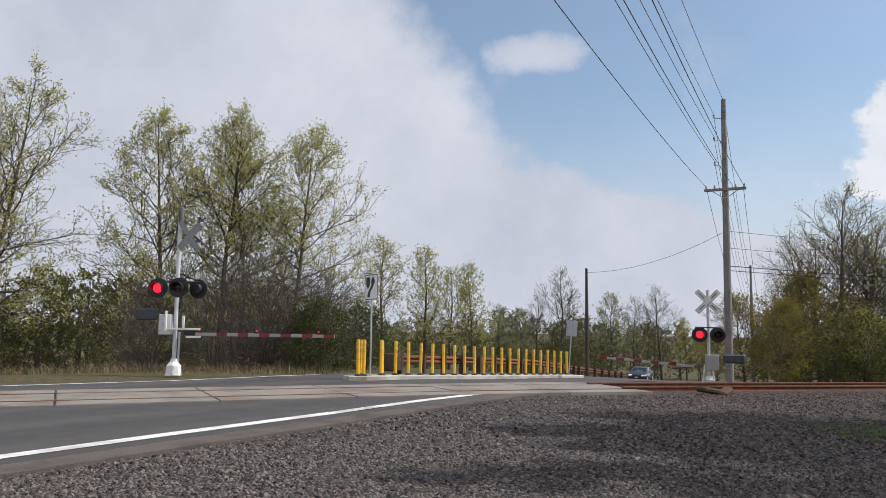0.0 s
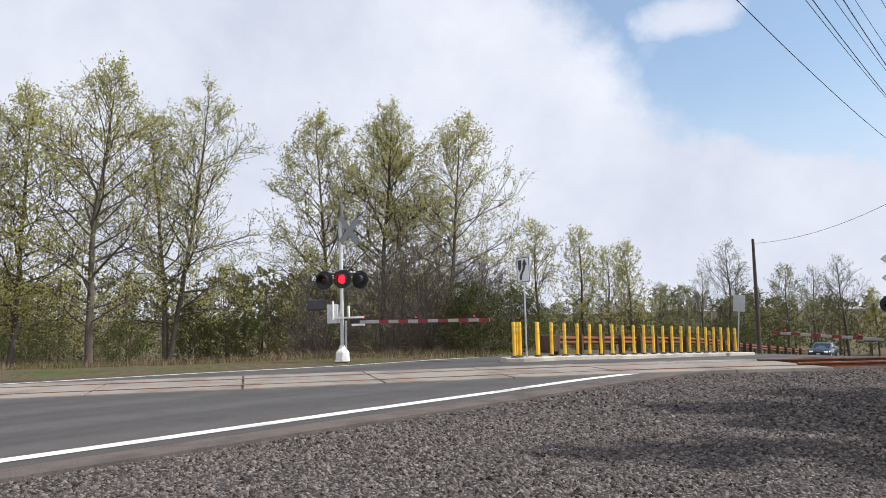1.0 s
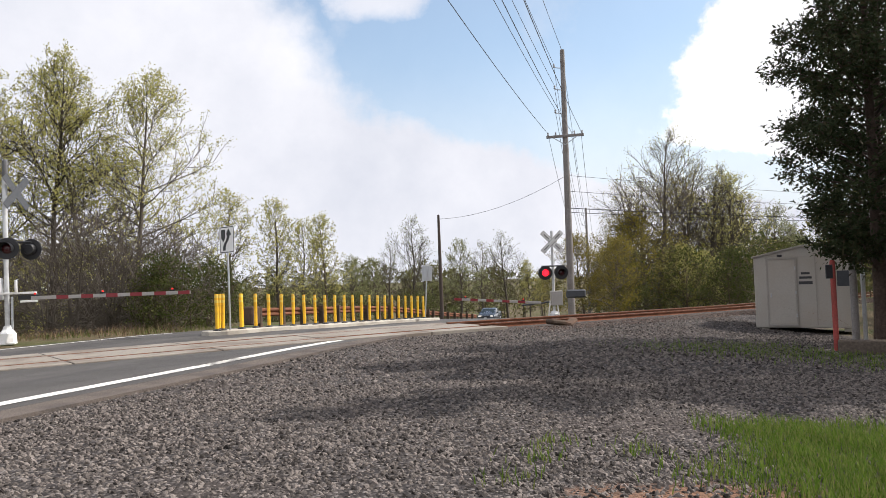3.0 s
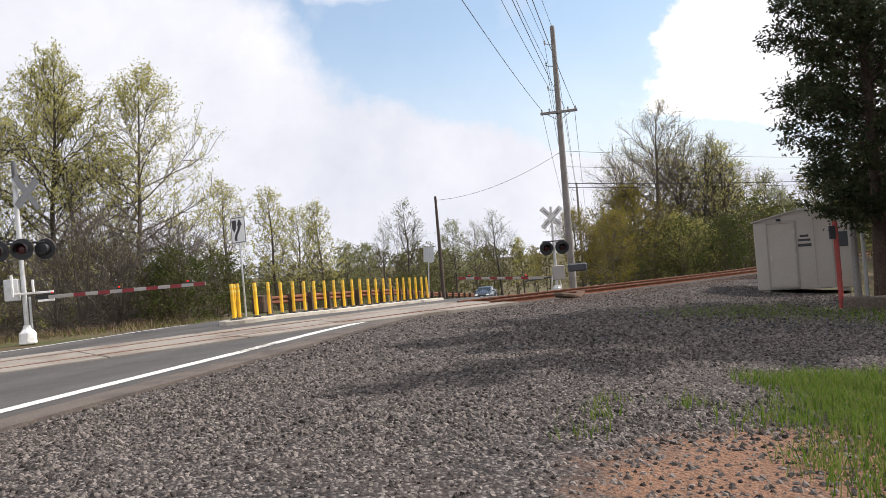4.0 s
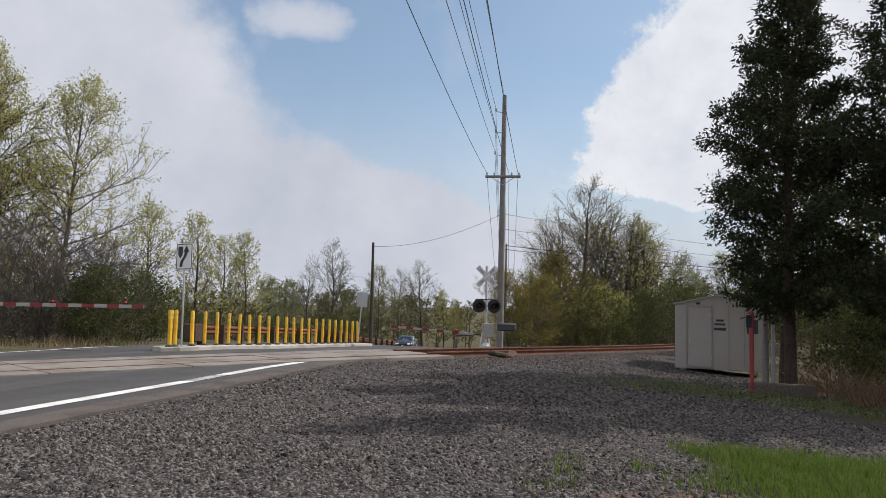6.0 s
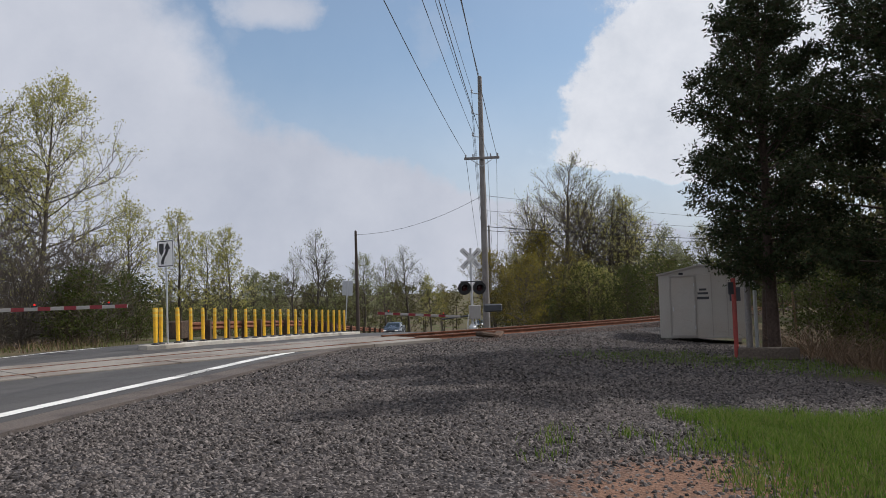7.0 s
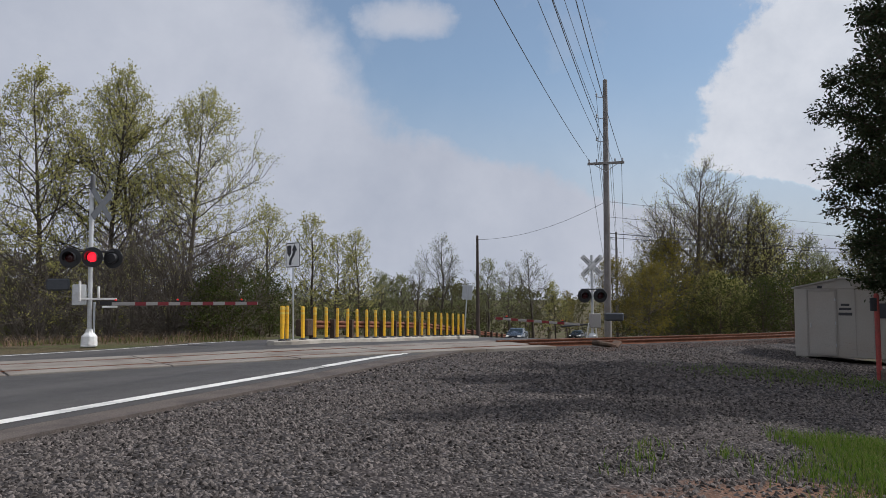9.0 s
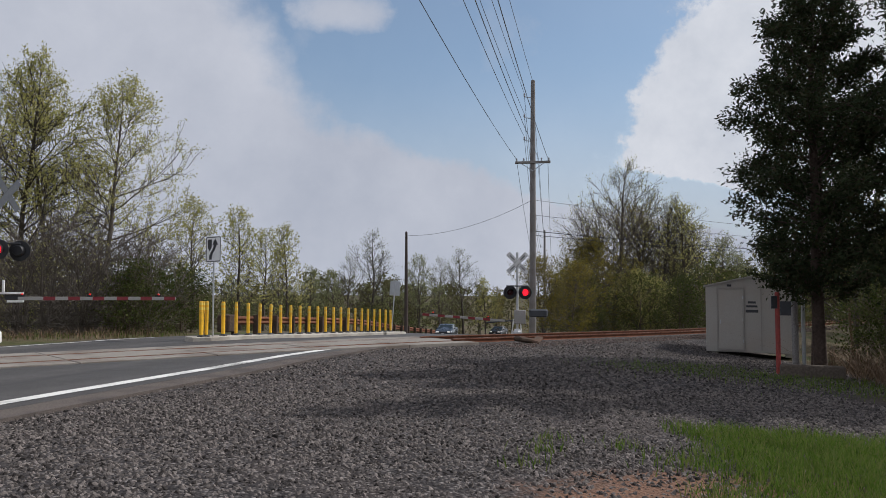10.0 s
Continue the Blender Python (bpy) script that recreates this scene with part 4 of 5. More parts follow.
for z, o in ((P_TOP, 0.0), (P_BR[0] + 0.2, -0.42), (P_BR[1] + 0.2, -0.42), (P_BR[2] + 0.2, -0.42)):
    sag_wire("dark overhead wire running to the pole", main + ACROSS * o + Vector((0, 0, z)), back + ACROSS * o + Vector((0, 0, z + 0.1)), 0.55, 0.012)
    sag_wire("dark overhead wire running down the line", main + ACROSS * o + Vector((0, 0, z)), P2 + ACROSS * o + Vector((0, 0, z - 3.0 + p2z + 1)), 0.8, 0.012)
for o in (-0.8, 0.3, 0.75):
    sag_wire("dark overhead wire on the crossarm", main + ACROSS * o + Vector((0, 0, P_ARM + 0.2)), back + ACROSS * o * 1.1 + Vector((0, 0, P_ARM + 0.3)), 0.6, 0.013)
    sag_wire("dark overhead wire running down the line", main + ACROSS * o + Vector((0, 0, P_ARM + 0.2)), P2 + ACROSS * o + Vector((0, 0, 6.8 + p2z)), 0.8, 0.012)
sag_wire("thin service wire to the short dark pole", (PX, PY, 6.1), (TX, TY, 4.75), 0.45, 0.010)
for z, w, dz in ((6.1, 0.010, 0.2), (5.35, 0.010, 0.3), (4.55, 0.020, 0.4), (4.35, 0.016, 0.4)):
    sag_wire("overhead cable crossing the woods", (PX, PY, z), (62, 40 + z, z + dz), 0.5, w)


# ---- signal cabin ----
def signal_cabin(m):
    """Front faces -y; origin at its left front foot."""
    w, d, h = 2.75, 2.2, 2.18
    t = thing("signal_cabin", m, "cream painted steel railway equipment cabin with a closed door", "equipment cabin")
    bm = B()
    box(bm, (w, d, h), (w / 2, d / 2, 0.12 + h / 2), 0.015)
    part("body", bm, "shed", t)
    for x in (0.25, w - 0.25):
        bm = B()
        box(bm, (0.2, d - 0.1, 0.13), (x, d / 2, 0.065), 0.01)
        part("skid", bm, "concrete", t, "concrete footing")
    # gable over the front, with the roof sheets lying on it
    bm = B()
    zr, rise, lap = 0.12 + h, 0.30, 0.06
    front = [bm.verts.new(p) for p in ((0, 0, zr), (w, 0, zr), (w / 2, 0, zr + rise))]
    rear = [bm.verts.new(p) for p in ((0, d, zr), (w, d, zr), (w / 2, d, zr + rise))]
    bm.faces.new(front)
    bm.faces.new(rear[::-1])
    for i in range(3):
        bm.faces.new((front[i], rear[i], rear[(i + 1) % 3], front[(i + 1) % 3]))
    part("gable", bm, "shed", t, "cream gable panel")
    bm = B()
    drop = rise * lap / (w / 2)
    under = [(-lap, zr - drop + 0.004), (w / 2, zr + rise + 0.004), (w + lap, zr - drop + 0.004)]
    loops = [[bm.verts.new((x, y, z + dz)) for x, z in under for dz in (0, 0.05)] for y in (-lap, d + lap)]
    f, k = loops
    for a in (0, 2):
        bm.faces.new((f[a], f[a + 2], f[a + 3], f[a + 1]))
        bm.faces.new((k[a], k[a + 1], k[a + 3], k[a + 2]))
        bm.faces.new((f[a + 1], f[a + 3], k[a + 3], k[a + 1]))
        bm.faces.new((f[a], k[a], k[a + 2], f[a + 2]))
    bm.faces.new((f[0], f[1], k[1], k[0]))
    bm.faces.new((f[4], k[4], k[5], f[5]))
    part("roof", bm, "shedroof", t, "low-pitched metal roof")
    bm = B()
    box(bm, (0.76, 0.03, 1.98), (0.78, -0.012, 1.22), 0.006)
    door = part("door", bm, "shed", t, "closed flush steel door")
    bm = B()
    for at, size in (((0.375, -0.02, 1.23), (0.05, 0.05, 2.08)), ((1.185, -0.02, 1.23), (0.05, 0.05, 2.08)), ((0.78, -0.02, 2.25), (0.86, 0.05, 0.05)), ((0.78, -0.02, 0.2), (0.86, 0.06, 0.05))):
        box(bm, size, at, 0.004)
    part("door_frame", bm, "shedroof", t, "raised door frame")
    bm = B()
    box(bm, (0.03, 0.05, 0.14), (0.47, -0.05, 1.12), 0.008)
    part("handle", bm, "galv", door, "metal door handle")
    for z in (0.5, 1.2, 1.95):
        bm = B()
        rod(bm, (1.165, -0.05, z - 0.05), (1.165, -0.05, z + 0.05), 0.014, sides=8)
        part("hinge", bm, "galv", door, "metal hinge")
    bm = B()
    box(bm, (0.14, 0.03, 0.07), (0.75, -0.012, 2.34), 0.005)
    part("vent", bm, "black", t, "small dark vent")
    for i, (ww, z) in enumerate(((0.24, 1.78), (0.34, 1.65), (0.38, 1.49))):
        bm = B()
        box(bm, (ww, 0.004, 0.07 if i < 2 else 0.09), (1.44, -0.003, z))
        part("lettering", bm, "ink", t, "stencilled dark lettering")
    bm = B()
    box(bm, (0.34, 0.006, 0.46), (2.45, -0.005, 1.6), 0.002)
    part("notice", bm, "darkgrey", t, "dark notice plate")
    for x in (1.72, 2.2):
        bm = B()
        box(bm, (0.03, 0.02, 2.1), (x, -0.006, 1.25))
        part("seam", bm, "shedroof", t, "vertical panel seam")
    return t


CX, CY = 14.1, 20.15
signal_cabin(pose(CX, CY, land(CX + 0.8, CY - 0.8) - 0.02, 0, 0, -40))


# ---- odd posts and timber under the cedars ----
def post(name, x, y, h, r, mat, label, category, lean=(0, 0), flat=False):
    t = thing(name, pose(x, y, land(x, y) - 0.05, lean[0], lean[1], 20), label, category)
    bm = B()
    if flat:
        box(bm, (2 * r, r, h), (0, 0, h / 2), 0.008)
    else:
        rings(bm, [(r, 0), (r, h * 0.98), (r * 0.7, h)], 12)
    part("shaft", bm, mat, t)
    return t


rp = post("red_post", 11.62, 13.65, 2.0, 0.055, "redpost", "faded red painted steel post", "post")
bm = B()
box(bm, (0.26, 0.02, 0.30), (-0.16, -0.02, 1.75), 0.004)
part("plate", bm, "darkgrey", rp, "small dark plate")
post("timber_post", 13.35, 15.1, 2.2, 0.085, "pole", "weathered grey timber post under the cedar", "post")
post("steel_post", 13.7, 15.2, 2.5, 0.05, "galv", "grey steel post under the cedar", "post")
post("marker_post", 19.0, 19.0, 2.0, 0.04, "straw", "thin pale leaning marker post in the brush", "marker post", (0, -7))
block = thing("concrete_block", pose(12.0, 13.0, land(12.0, 13.0) - 0.04, 0, 0, -33), "low weathered timber block edging at the tree's foot", "block")
bm = B()
box(bm, (1.35, 0.28, 0.30), (0, 0, 0.15), 0.03)
part("beam", bm, "log", block)
ramp = thing("scrap_heap", pose(7.75, 20.25, land(7.75, 20.25) - 0.02, 0, 0, 24), "heap of rust-brown scrap beside the rail", "scrap heap")
bm = B()
box(bm, (0.9, 0.35, 0.16), (-0.1, 0, 0.09), 0.05, pose(0, 0, 0, 0, 8, 0))
part("chunk", bm, "tie", ramp)
bm = B()
box(bm, (0.7, 0.28, 0.12), (0.3, -0.05, 0.07), 0.04, pose(0, 0, 0, 4, -10, 30))
part("chunk", bm, "tie", ramp)


# ---- cars ----
def car(m, paint, label):
    """Nose towards -y."""
    t = thing("car", m, label, "car", "cars waiting on the road")
    side = [(-2.2, 0.35), (-2.25, 0.62), (-2.1, 0.80), (-1.05, 0.95), (-0.35, 1.38), (0.1, 1.46), (1.0, 1.44), (1.75, 1.08), (2.1, 1.0), (2.22, 0.7), (2.15, 0.32)]
    bm = B()
    rows = []
    for x, inset in ((-0.9, 0.0), (-0.88, 0.0), (-0.3, 0.0), (0.3, 0.0), (0.88, 0.0), (0.9, 0.0)):
        row = []
        for y, z in side:
            k = 0.80 if z > 1.0 else 0.97 if z > 0.7 else 1.0
            bulge = 0.06 * (1 - (x / 0.9) ** 2)
            row.append(bm.verts.new((x * k, y + (-bulge if y < 0 else bulge) * (abs(y) > 1.9), z + (0.03 * (1 - (x / 0.9) ** 2) if z > 0.7 else 0))))
        rows.append(row)
    n = len(side)
    for p, q in zip(rows, rows[1:]):
        for j in range(n):
            bm.faces.new((p[j], q[j], q[(j + 1) % n], p[(j + 1) % n]))
    bm.faces.new(rows[0][::-1])
    bm.faces.new(rows[-1])
    bmesh.ops.recalc_face_normals(bm, faces=bm.faces)
    body = part("body", bm, paint, t)
    for p in body.data.polygons:
        p.use_smooth = True

    def plate(name, pts, mat, parent=t, label=""):
        bm = B()
        bm.faces.new([bm.verts.new(p) for p in pts])
        return part(name, bm, mat, parent, label)

    plate("windscreen", [(-0.70, -1.02, 0.985), (0.70, -1.02, 0.985), (0.62, -0.40, 1.385), (-0.62, -0.40, 1.385)], "glass", t, "dark windscreen")
    for s in (-1, 1):
        pts = [(0.76 * s, -0.9, 1.02), (0.738 * s, -0.3, 1.36), (0.735 * s, 0.95, 1.38), (0.76 * s, 1.5, 1.06)]
        plate("side_window", pts if s > 0 else pts[::-1], "glass", t, "dark side window")
        bm = B()
        box(bm, (0.34, 0.10, 0.15), (0.62 * s, -2.2, 0.70), 0.03)
        part("headlight", bm, "lamp", t, "headlight")
        bm = B()
        box(bm, (0.2, 0.12, 0.13), (0.98 * s, -0.62, 1.02), 0.03)
        part("mirror", bm, paint, t, "wing mirror")
    bm = B()
    box(bm, (0.9, 0.06, 0.14), (0, -2.28, 0.66), 0.02)
    part("grille", bm, "black", t, "dark grille")
    bm = B()
    box(bm, (1.5, 0.08, 0.14), (0, -2.24, 0.42), 0.03)
    part("bumper", bm, "black", t, "dark lower bumper")
    bm = B()
    box(bm, (0.3, 0.02, 0.12), (0, -2.32, 0.52))
    part("number_plate", bm, "white", t, "pale number plate")
    for x in (-0.82, 0.82):
        for y in (-1.4, 1.35):
            bm = B()
            rings(bm, [(0.24, -0.1), (0.31, -0.09), (0.325, 0.0), (0.31, 0.09), (0.24, 0.1)], 18, Matrix.Translation((x, y, 0.325)) @ pose(0, 0, 0, 0, 90, 0))
            wheel = part("wheel", bm, "tyre", t, "black tyre")
            bm = B()
            rings(bm, [(0.2, -0.105), (0.05, -0.11), (0.05, 0.11), (0.2, 0.105)], 14, Matrix.Translation((x, y, 0.325)) @ pose(0, 0, 0, 0, 90, 0))
            part("rim", bm, "galv", wheel, "silver rim")
    return t


car_a = (18.9, 74.3)
car(pose(*car_a, land(*car_a) + 0.03, 0, 0, -25), "carpaint", "blue-grey car waiting on the road")
second_car = car(pose(34.5, 103.0, land(34.5, 103.0) + 0.03, 0, 0, -34), "carpaint_dark", "dark car driving up behind the waiting car")


def motions():
    rows = []
    way = [(0, 84, 135), (3, 69, 130), (5.5, 55, 122), (7, 46.5, 117.5), (8, 41.5, 112.5), (9, 37.5, 107.5), (10, 34.5, 103.0)]
    for i, (t, x, y) in enumerate(way):
        (_, ax, ay), (_, bx_, by_) = way[max(0, i - 1)], way[min(len(way) - 1, i + 1)]
        rows.append((t, pose(x, y, land(x, y) + 0.03, 0, 0, math.degrees(math.atan2(bx_ - ax, ay - by_)))))
    walk(second_car, rows)
    for lens, at, yaw, on in FLASHERS:
        rows, shown = [], on[0][0] <= 0
        rows.append((0.0, pose(*at, 0, 0, yaw + (0 if shown else 180))))
        for start, end in on:
            if start > 0:
                rows += [(start, pose(*at, 0, 0, yaw + 180)), (start + 0.034, pose(*at, 0, 0, yaw + 100)), (start + 0.067, pose(*at, 0, 0, yaw + 20)), (start + 0.1, pose(*at, 0, 0, yaw))]
            if end < 10:
                rows += [(end - 0.1, pose(*at, 0, 0, yaw)), (end - 0.067, pose(*at, 0, 0, yaw + 20)), (end - 0.034, pose(*at, 0, 0, yaw + 100)), (end, pose(*at, 0, 0, yaw + 180))]
        rows.append((10.2, rows[-1][1]))
        walk(lens, rows)


# ---- trees ----
def tube(verts, faces, pts, radii, sides):
    """Adds a tapered tube along pts to the lists."""
    base = sum(len(v) for v in verts)
    pts = np.asarray(pts)
    d = pts[-1] - pts[0]
    d = d / (np.linalg.norm(d) + 1e-9)
    ref = np.array((1.0, 0, 0)) if abs(d[0]) < 0.8 else np.array((0, 1.0, 0))
    a = np.cross(d, ref)
    a /= np.linalg.norm(a)
    b = np.cross(d, a)
    ang = np.arange(sides) * 2 * np.pi / sides
    ring = np.cos(ang)[:, None] * a + np.sin(ang)[:, None] * b
    verts.append((pts[:, None, :] + ring[None] * np.asarray(radii)[:, None, None]).reshape(-1, 3))
    n = len(pts)
    i = np.arange(n - 1)[:, None] * sides + np.arange(sides)[None]
    j = np.arange(n - 1)[:, None] * sides + (np.arange(sides)[None] + 1) % sides
    faces.append(np.stack([i, j, j + sides, i + sides], -1).reshape(-1, 4) + base)


def path(rng, start, way, length, segs, wobble, lift):
    pts, p, w = [np.array(start, float)], np.array(start, float), np.array(way, float)
    for _ in range(segs):
        w = w + rng.normal(0, wobble, 3) + np.array((0, 0, lift))
        w /= np.linalg.norm(w)
        p = p + w * length / segs
        pts.append(p)
    return pts, w


def turned(rng, way, angle, roll):
    way = way / np.linalg.norm(way)
    ref = np.array((0, 0, 1.0)) if abs(way[2]) < 0.9 else np.array((1.0, 0, 0))
    a = np.cross(way, ref)
    a /= np.linalg.norm(a)
    b = np.cross(way, a)
    return way * math.cos(angle) + (a * math.cos(roll) + b * math.sin(roll)) * math.sin(angle)


def broadleaf(seed, height, radius, spread, first=0.22, limbs=26, twigs=7, fine=4, leaves=2, leaf=0.10, angle=42, stems=1, up=0.12, plain=False):
    """Wood and leaf arrays of an open spring tree: stems, ascending limbs, branches, twigs with loose leaves."""
    rng = np.random.default_rng(seed)
    wv, wf, lv = [], [], []

    def leaf_at(p, count, size, blur):
        for _ in range(count):
            c = p + rng.normal(0, blur, 3)
            a, b = rng.normal(0, 1, 3), rng.normal(0, 1, 3)
            a /= np.linalg.norm(a)
            b -= a * a.dot(b)
            b /= np.linalg.norm(b)
            s = size * rng.uniform(0.6, 1.3)
            lv.append((c - a * s * 0.6, c + b * s * 0.4, c + a * s * 0.6, c - b * s * 0.4))

    for st in range(stems):
        h = height * (1 if st == 0 else rng.uniform(0.8, 0.95))
        lean = np.array((rng.normal(0, 0.02), rng.normal(0, 0.02), 1.0)) if stems == 1 else np.array((0.14 * math.cos(st * 2.4), 0.14 * math.sin(st * 2.4), 1.0))
        trunk, _ = path(rng, (0, 0, -0.4), lean, h + 0.4, 14, 0.035, 0.03)
        trunk = np.array(trunk)
        rad = radius * (1 - np.linspace(0, 1, 15) ** 1.1 * 0.94)
        rad[0] *= 1.35
        tube(wv, wf, trunk[::2] if plain else trunk, rad[::2] if plain else rad, 5 if plain else 8)
        for k in range(limbs):
            f = first + (0.97 - first) * ((k + rng.uniform(0, 1)) / limbs)
            i = f * 14
            p = trunk[int(i)] + (trunk[min(14, int(i) + 1)] - trunk[int(i)]) * (i - int(i))
            r0 = radius * (1 - f ** 1.1 * 0.94)
            prof = math.sin(math.pi * min(1, max(0.0, (f - first * 0.55) / (1.06 - first * 0.55))) ** 0.62)
            length = spread * max(0.22, prof) * rng.uniform(0.75, 1.2)
            way = turned(rng, np.array((0, 0, 1.0)), radians(min(85, angle * (1.5 - 0.9 * f) * rng.uniform(0.8, 1.2))), k * 2.4 + rng.uniform(-0.5, 0.5))
            pts, w = path(rng, p, way, length, 6, 0.10, up)
            r1 = min(r0 * 0.5, 0.012 * length + 0.012)
            tube(wv, wf, pts[::2] if plain else pts, np.linspace(r1, 0.008, 4 if plain else 7), 3 if plain else 4)
            count = max(3, round(twigs * min(1.25, 0.35 + 0.9 * length / spread)))
            for b in range(count):
                g = 0.2 + 0.8 * (b + rng.uniform(0, 1)) / count
                ii = min(5, int(g * 6))
                q = pts[ii] + (pts[ii + 1] - pts[ii]) * (g * 6 - ii if g < 1 else 1)
                tw = turned(rng, pts[ii + 1] - pts[ii], radians(rng.uniform(25, 60)), rng.uniform(0, 6.28))
                tl = length * (0.5 - 0.25 * g) * rng.uniform(0.7, 1.3) + 0.25
                tp, w2 = path(rng, q, tw, tl, 4, 0.14, 0.10)
                tube(wv, wf, tp[::2] if plain else tp, np.linspace(min(r1 * 0.5, 0.022), 0.008, 3 if plain else 5), 3)
                for c in range(fine):
                    e = rng.integers(1, 5)
                    fw = turned(rng, tp[e] - tp[e - 1], radians(rng.uniform(20, 60)), rng.uniform(0, 6.28))
                    fl = rng.uniform(0.25, 0.6) * (0.6 + spread * 0.12)
                    end = tp[e] + fw * fl + np.array((0, 0, 0.05))
                    if not plain:
                        tube(wv, wf, [tp[e], end], (0.009, 0.005), 3)
                    leaf_at(end, leaves, leaf, 0.10)
                    if leaves > 1:
                        leaf_at((tp[e] + end) / 2, leaves - 1, leaf, 0.10)
    return np.concatenate(wv), np.concatenate(wf), np.array(lv) if lv else np.zeros((0, 4, 3))


def cedar(seed, height, radius, spread, bottom, sprays, bare=0.0):
    """Wood and spray arrays of a dense juniper with ragged, upswept branch ends."""
    rng = np.random.default_rng(seed)
    wv, wf, lv = [], [], []
    trunk, _ = path(rng, (0, 0, -0.4), (rng.normal(0, 0.03), rng.normal(0, 0.03), 1.0), height + 0.4, 14, 0.02, 0.05)
    trunk = np.array(trunk)
    tube(wv, wf, trunk, radius * (1 - np.linspace(0, 1, 15) * 0.93), 9)
    limbs = 120
    for k in range(limbs):
        f = (bottom + (height - bottom) * (k + rng.uniform(0, 1)) / limbs) / height
        i = min(13.99, f * 14)
        p = trunk[int(i)] + (trunk[int(i) + 1] - trunk[int(i)]) * (i - int(i))
        g = (f - bottom / height) / (1 - bottom / height)
        length = spread * (1 - g) ** 0.9 * (0.40 + 0.60 * min(1, g * 3.4)) * rng.uniform(0.55, 1.15) + 0.3
        way = turned(rng, np.array((0, 0, 1.0)), radians(rng.uniform(62, 98) - 22 * g), k * 2.4 + rng.uniform(-0.6, 0.6))
        pts, w = path(rng, p, way, length, 6, 0.09, 0.05)
        tube(wv, wf, pts, np.linspace(0.012 + length * 0.009, 0.006, 7), 4)
        n = int(sprays * length / spread)
        for s in range(n):
            h = rng.uniform(0.12 + bare, 1.0) ** 0.8
            ii = min(5, int(h * 6))
            q = pts[ii] + (pts[ii + 1] - pts[ii]) * (h * 6 - ii)
            side = turned(rng, pts[ii + 1] - pts[ii], radians(rng.uniform(30, 75)), rng.uniform(0, 6.28))
            side[2] = side[2] * 0.6 + rng.uniform(-0.25, 0.15)
            reach = rng.uniform(0.15, 0.62) * (1.15 - 0.5 * h) * (0.6 + length / spread)
            if s % 3 == 0:
                tube(wv, wf, [q, q + side * reach * 0.5, q + side * reach], (0.006, 0.005, 0.003), 3)
            for c in range(11):
                e = q + side * reach * rng.uniform(0.25, 1.0) + rng.normal(0, 0.05, 3)
                a = side * rng.uniform(0.3, 1) + rng.normal(0, 0.6, 3) + np.array((0, 0, -0.1))
                a /= np.linalg.norm(a)
                b = np.cross(a, rng.normal(0, 1, 3))
                b /= np.linalg.norm(b) + 1e-6
                L, W = rng.uniform(0.06, 0.16), rng.uniform(0.014, 0.034)
                lv.append((e - b * W * 0.4, e + a * L * 0.5 - b * W, e + a * L, e + a * L * 0.45 + b * W))
    return np.concatenate(wv), np.concatenate(wf), np.array(lv)


def plant(name, geom, m, bark, leafmat, label, category="tree", group=""):
    wv, wf, lv = geom
    t = thing(name, m, label, category, group)
    part_mesh("trunk", faces_mesh("trunk", wv, wf, M[bark], True), t, "grey-brown trunk and branches")
    if len(lv):
        part_mesh("crown", quads_mesh("crown", lv, M[leafmat]), t, "loose young foliage")
    return t


def at_view(eye, heading, offset, depth):
    """A place at a depth along a heading (degrees, to the right of north), offset as a share of the depth to the right."""
    a = radians(heading)
    return eye[0] + depth * (math.sin(a) + offset * math.cos(a)), eye[1] + depth * (math.cos(a) - offset * math.sin(a))


def on_road(x, y, margin=2.5):
    """Whether a place lies on the far road or close beside it."""
    if not 15 < y < 140:
        return False
    low, high = (np.interp(y, [p[1] for p in line], [p[0] for p in line]) for line in (LEFT_EDGE, RIGHT_EDGE))
    return low - margin < x < high + margin


ROW = "tall trees along the meadow"
EYE_A, HEAD_A = (0.97, 0.05), -14.4
kinds = [
    broadleaf(11, 15.4, 0.21, 5.0, limbs=44, twigs=10, fine=5, leaves=4, leaf=0.10, angle=56, first=0.14, up=0.05),
    broadleaf(12, 15.4, 0.18, 4.4, limbs=34, twigs=9, fine=5, leaves=3, leaf=0.10, stems=2, angle=54, first=0.16, up=0.05),
    broadleaf(13, 14.6, 0.18, 4.2, limbs=44, twigs=10, fine=5, leaves=4, leaf=0.10, angle=56, first=0.12, up=0.05),
    broadleaf(14, 14.4, 0.17, 4.7, limbs=44, twigs=10, fine=5, leaves=4, leaf=0.10, angle=58, first=0.11, up=0.05),
]
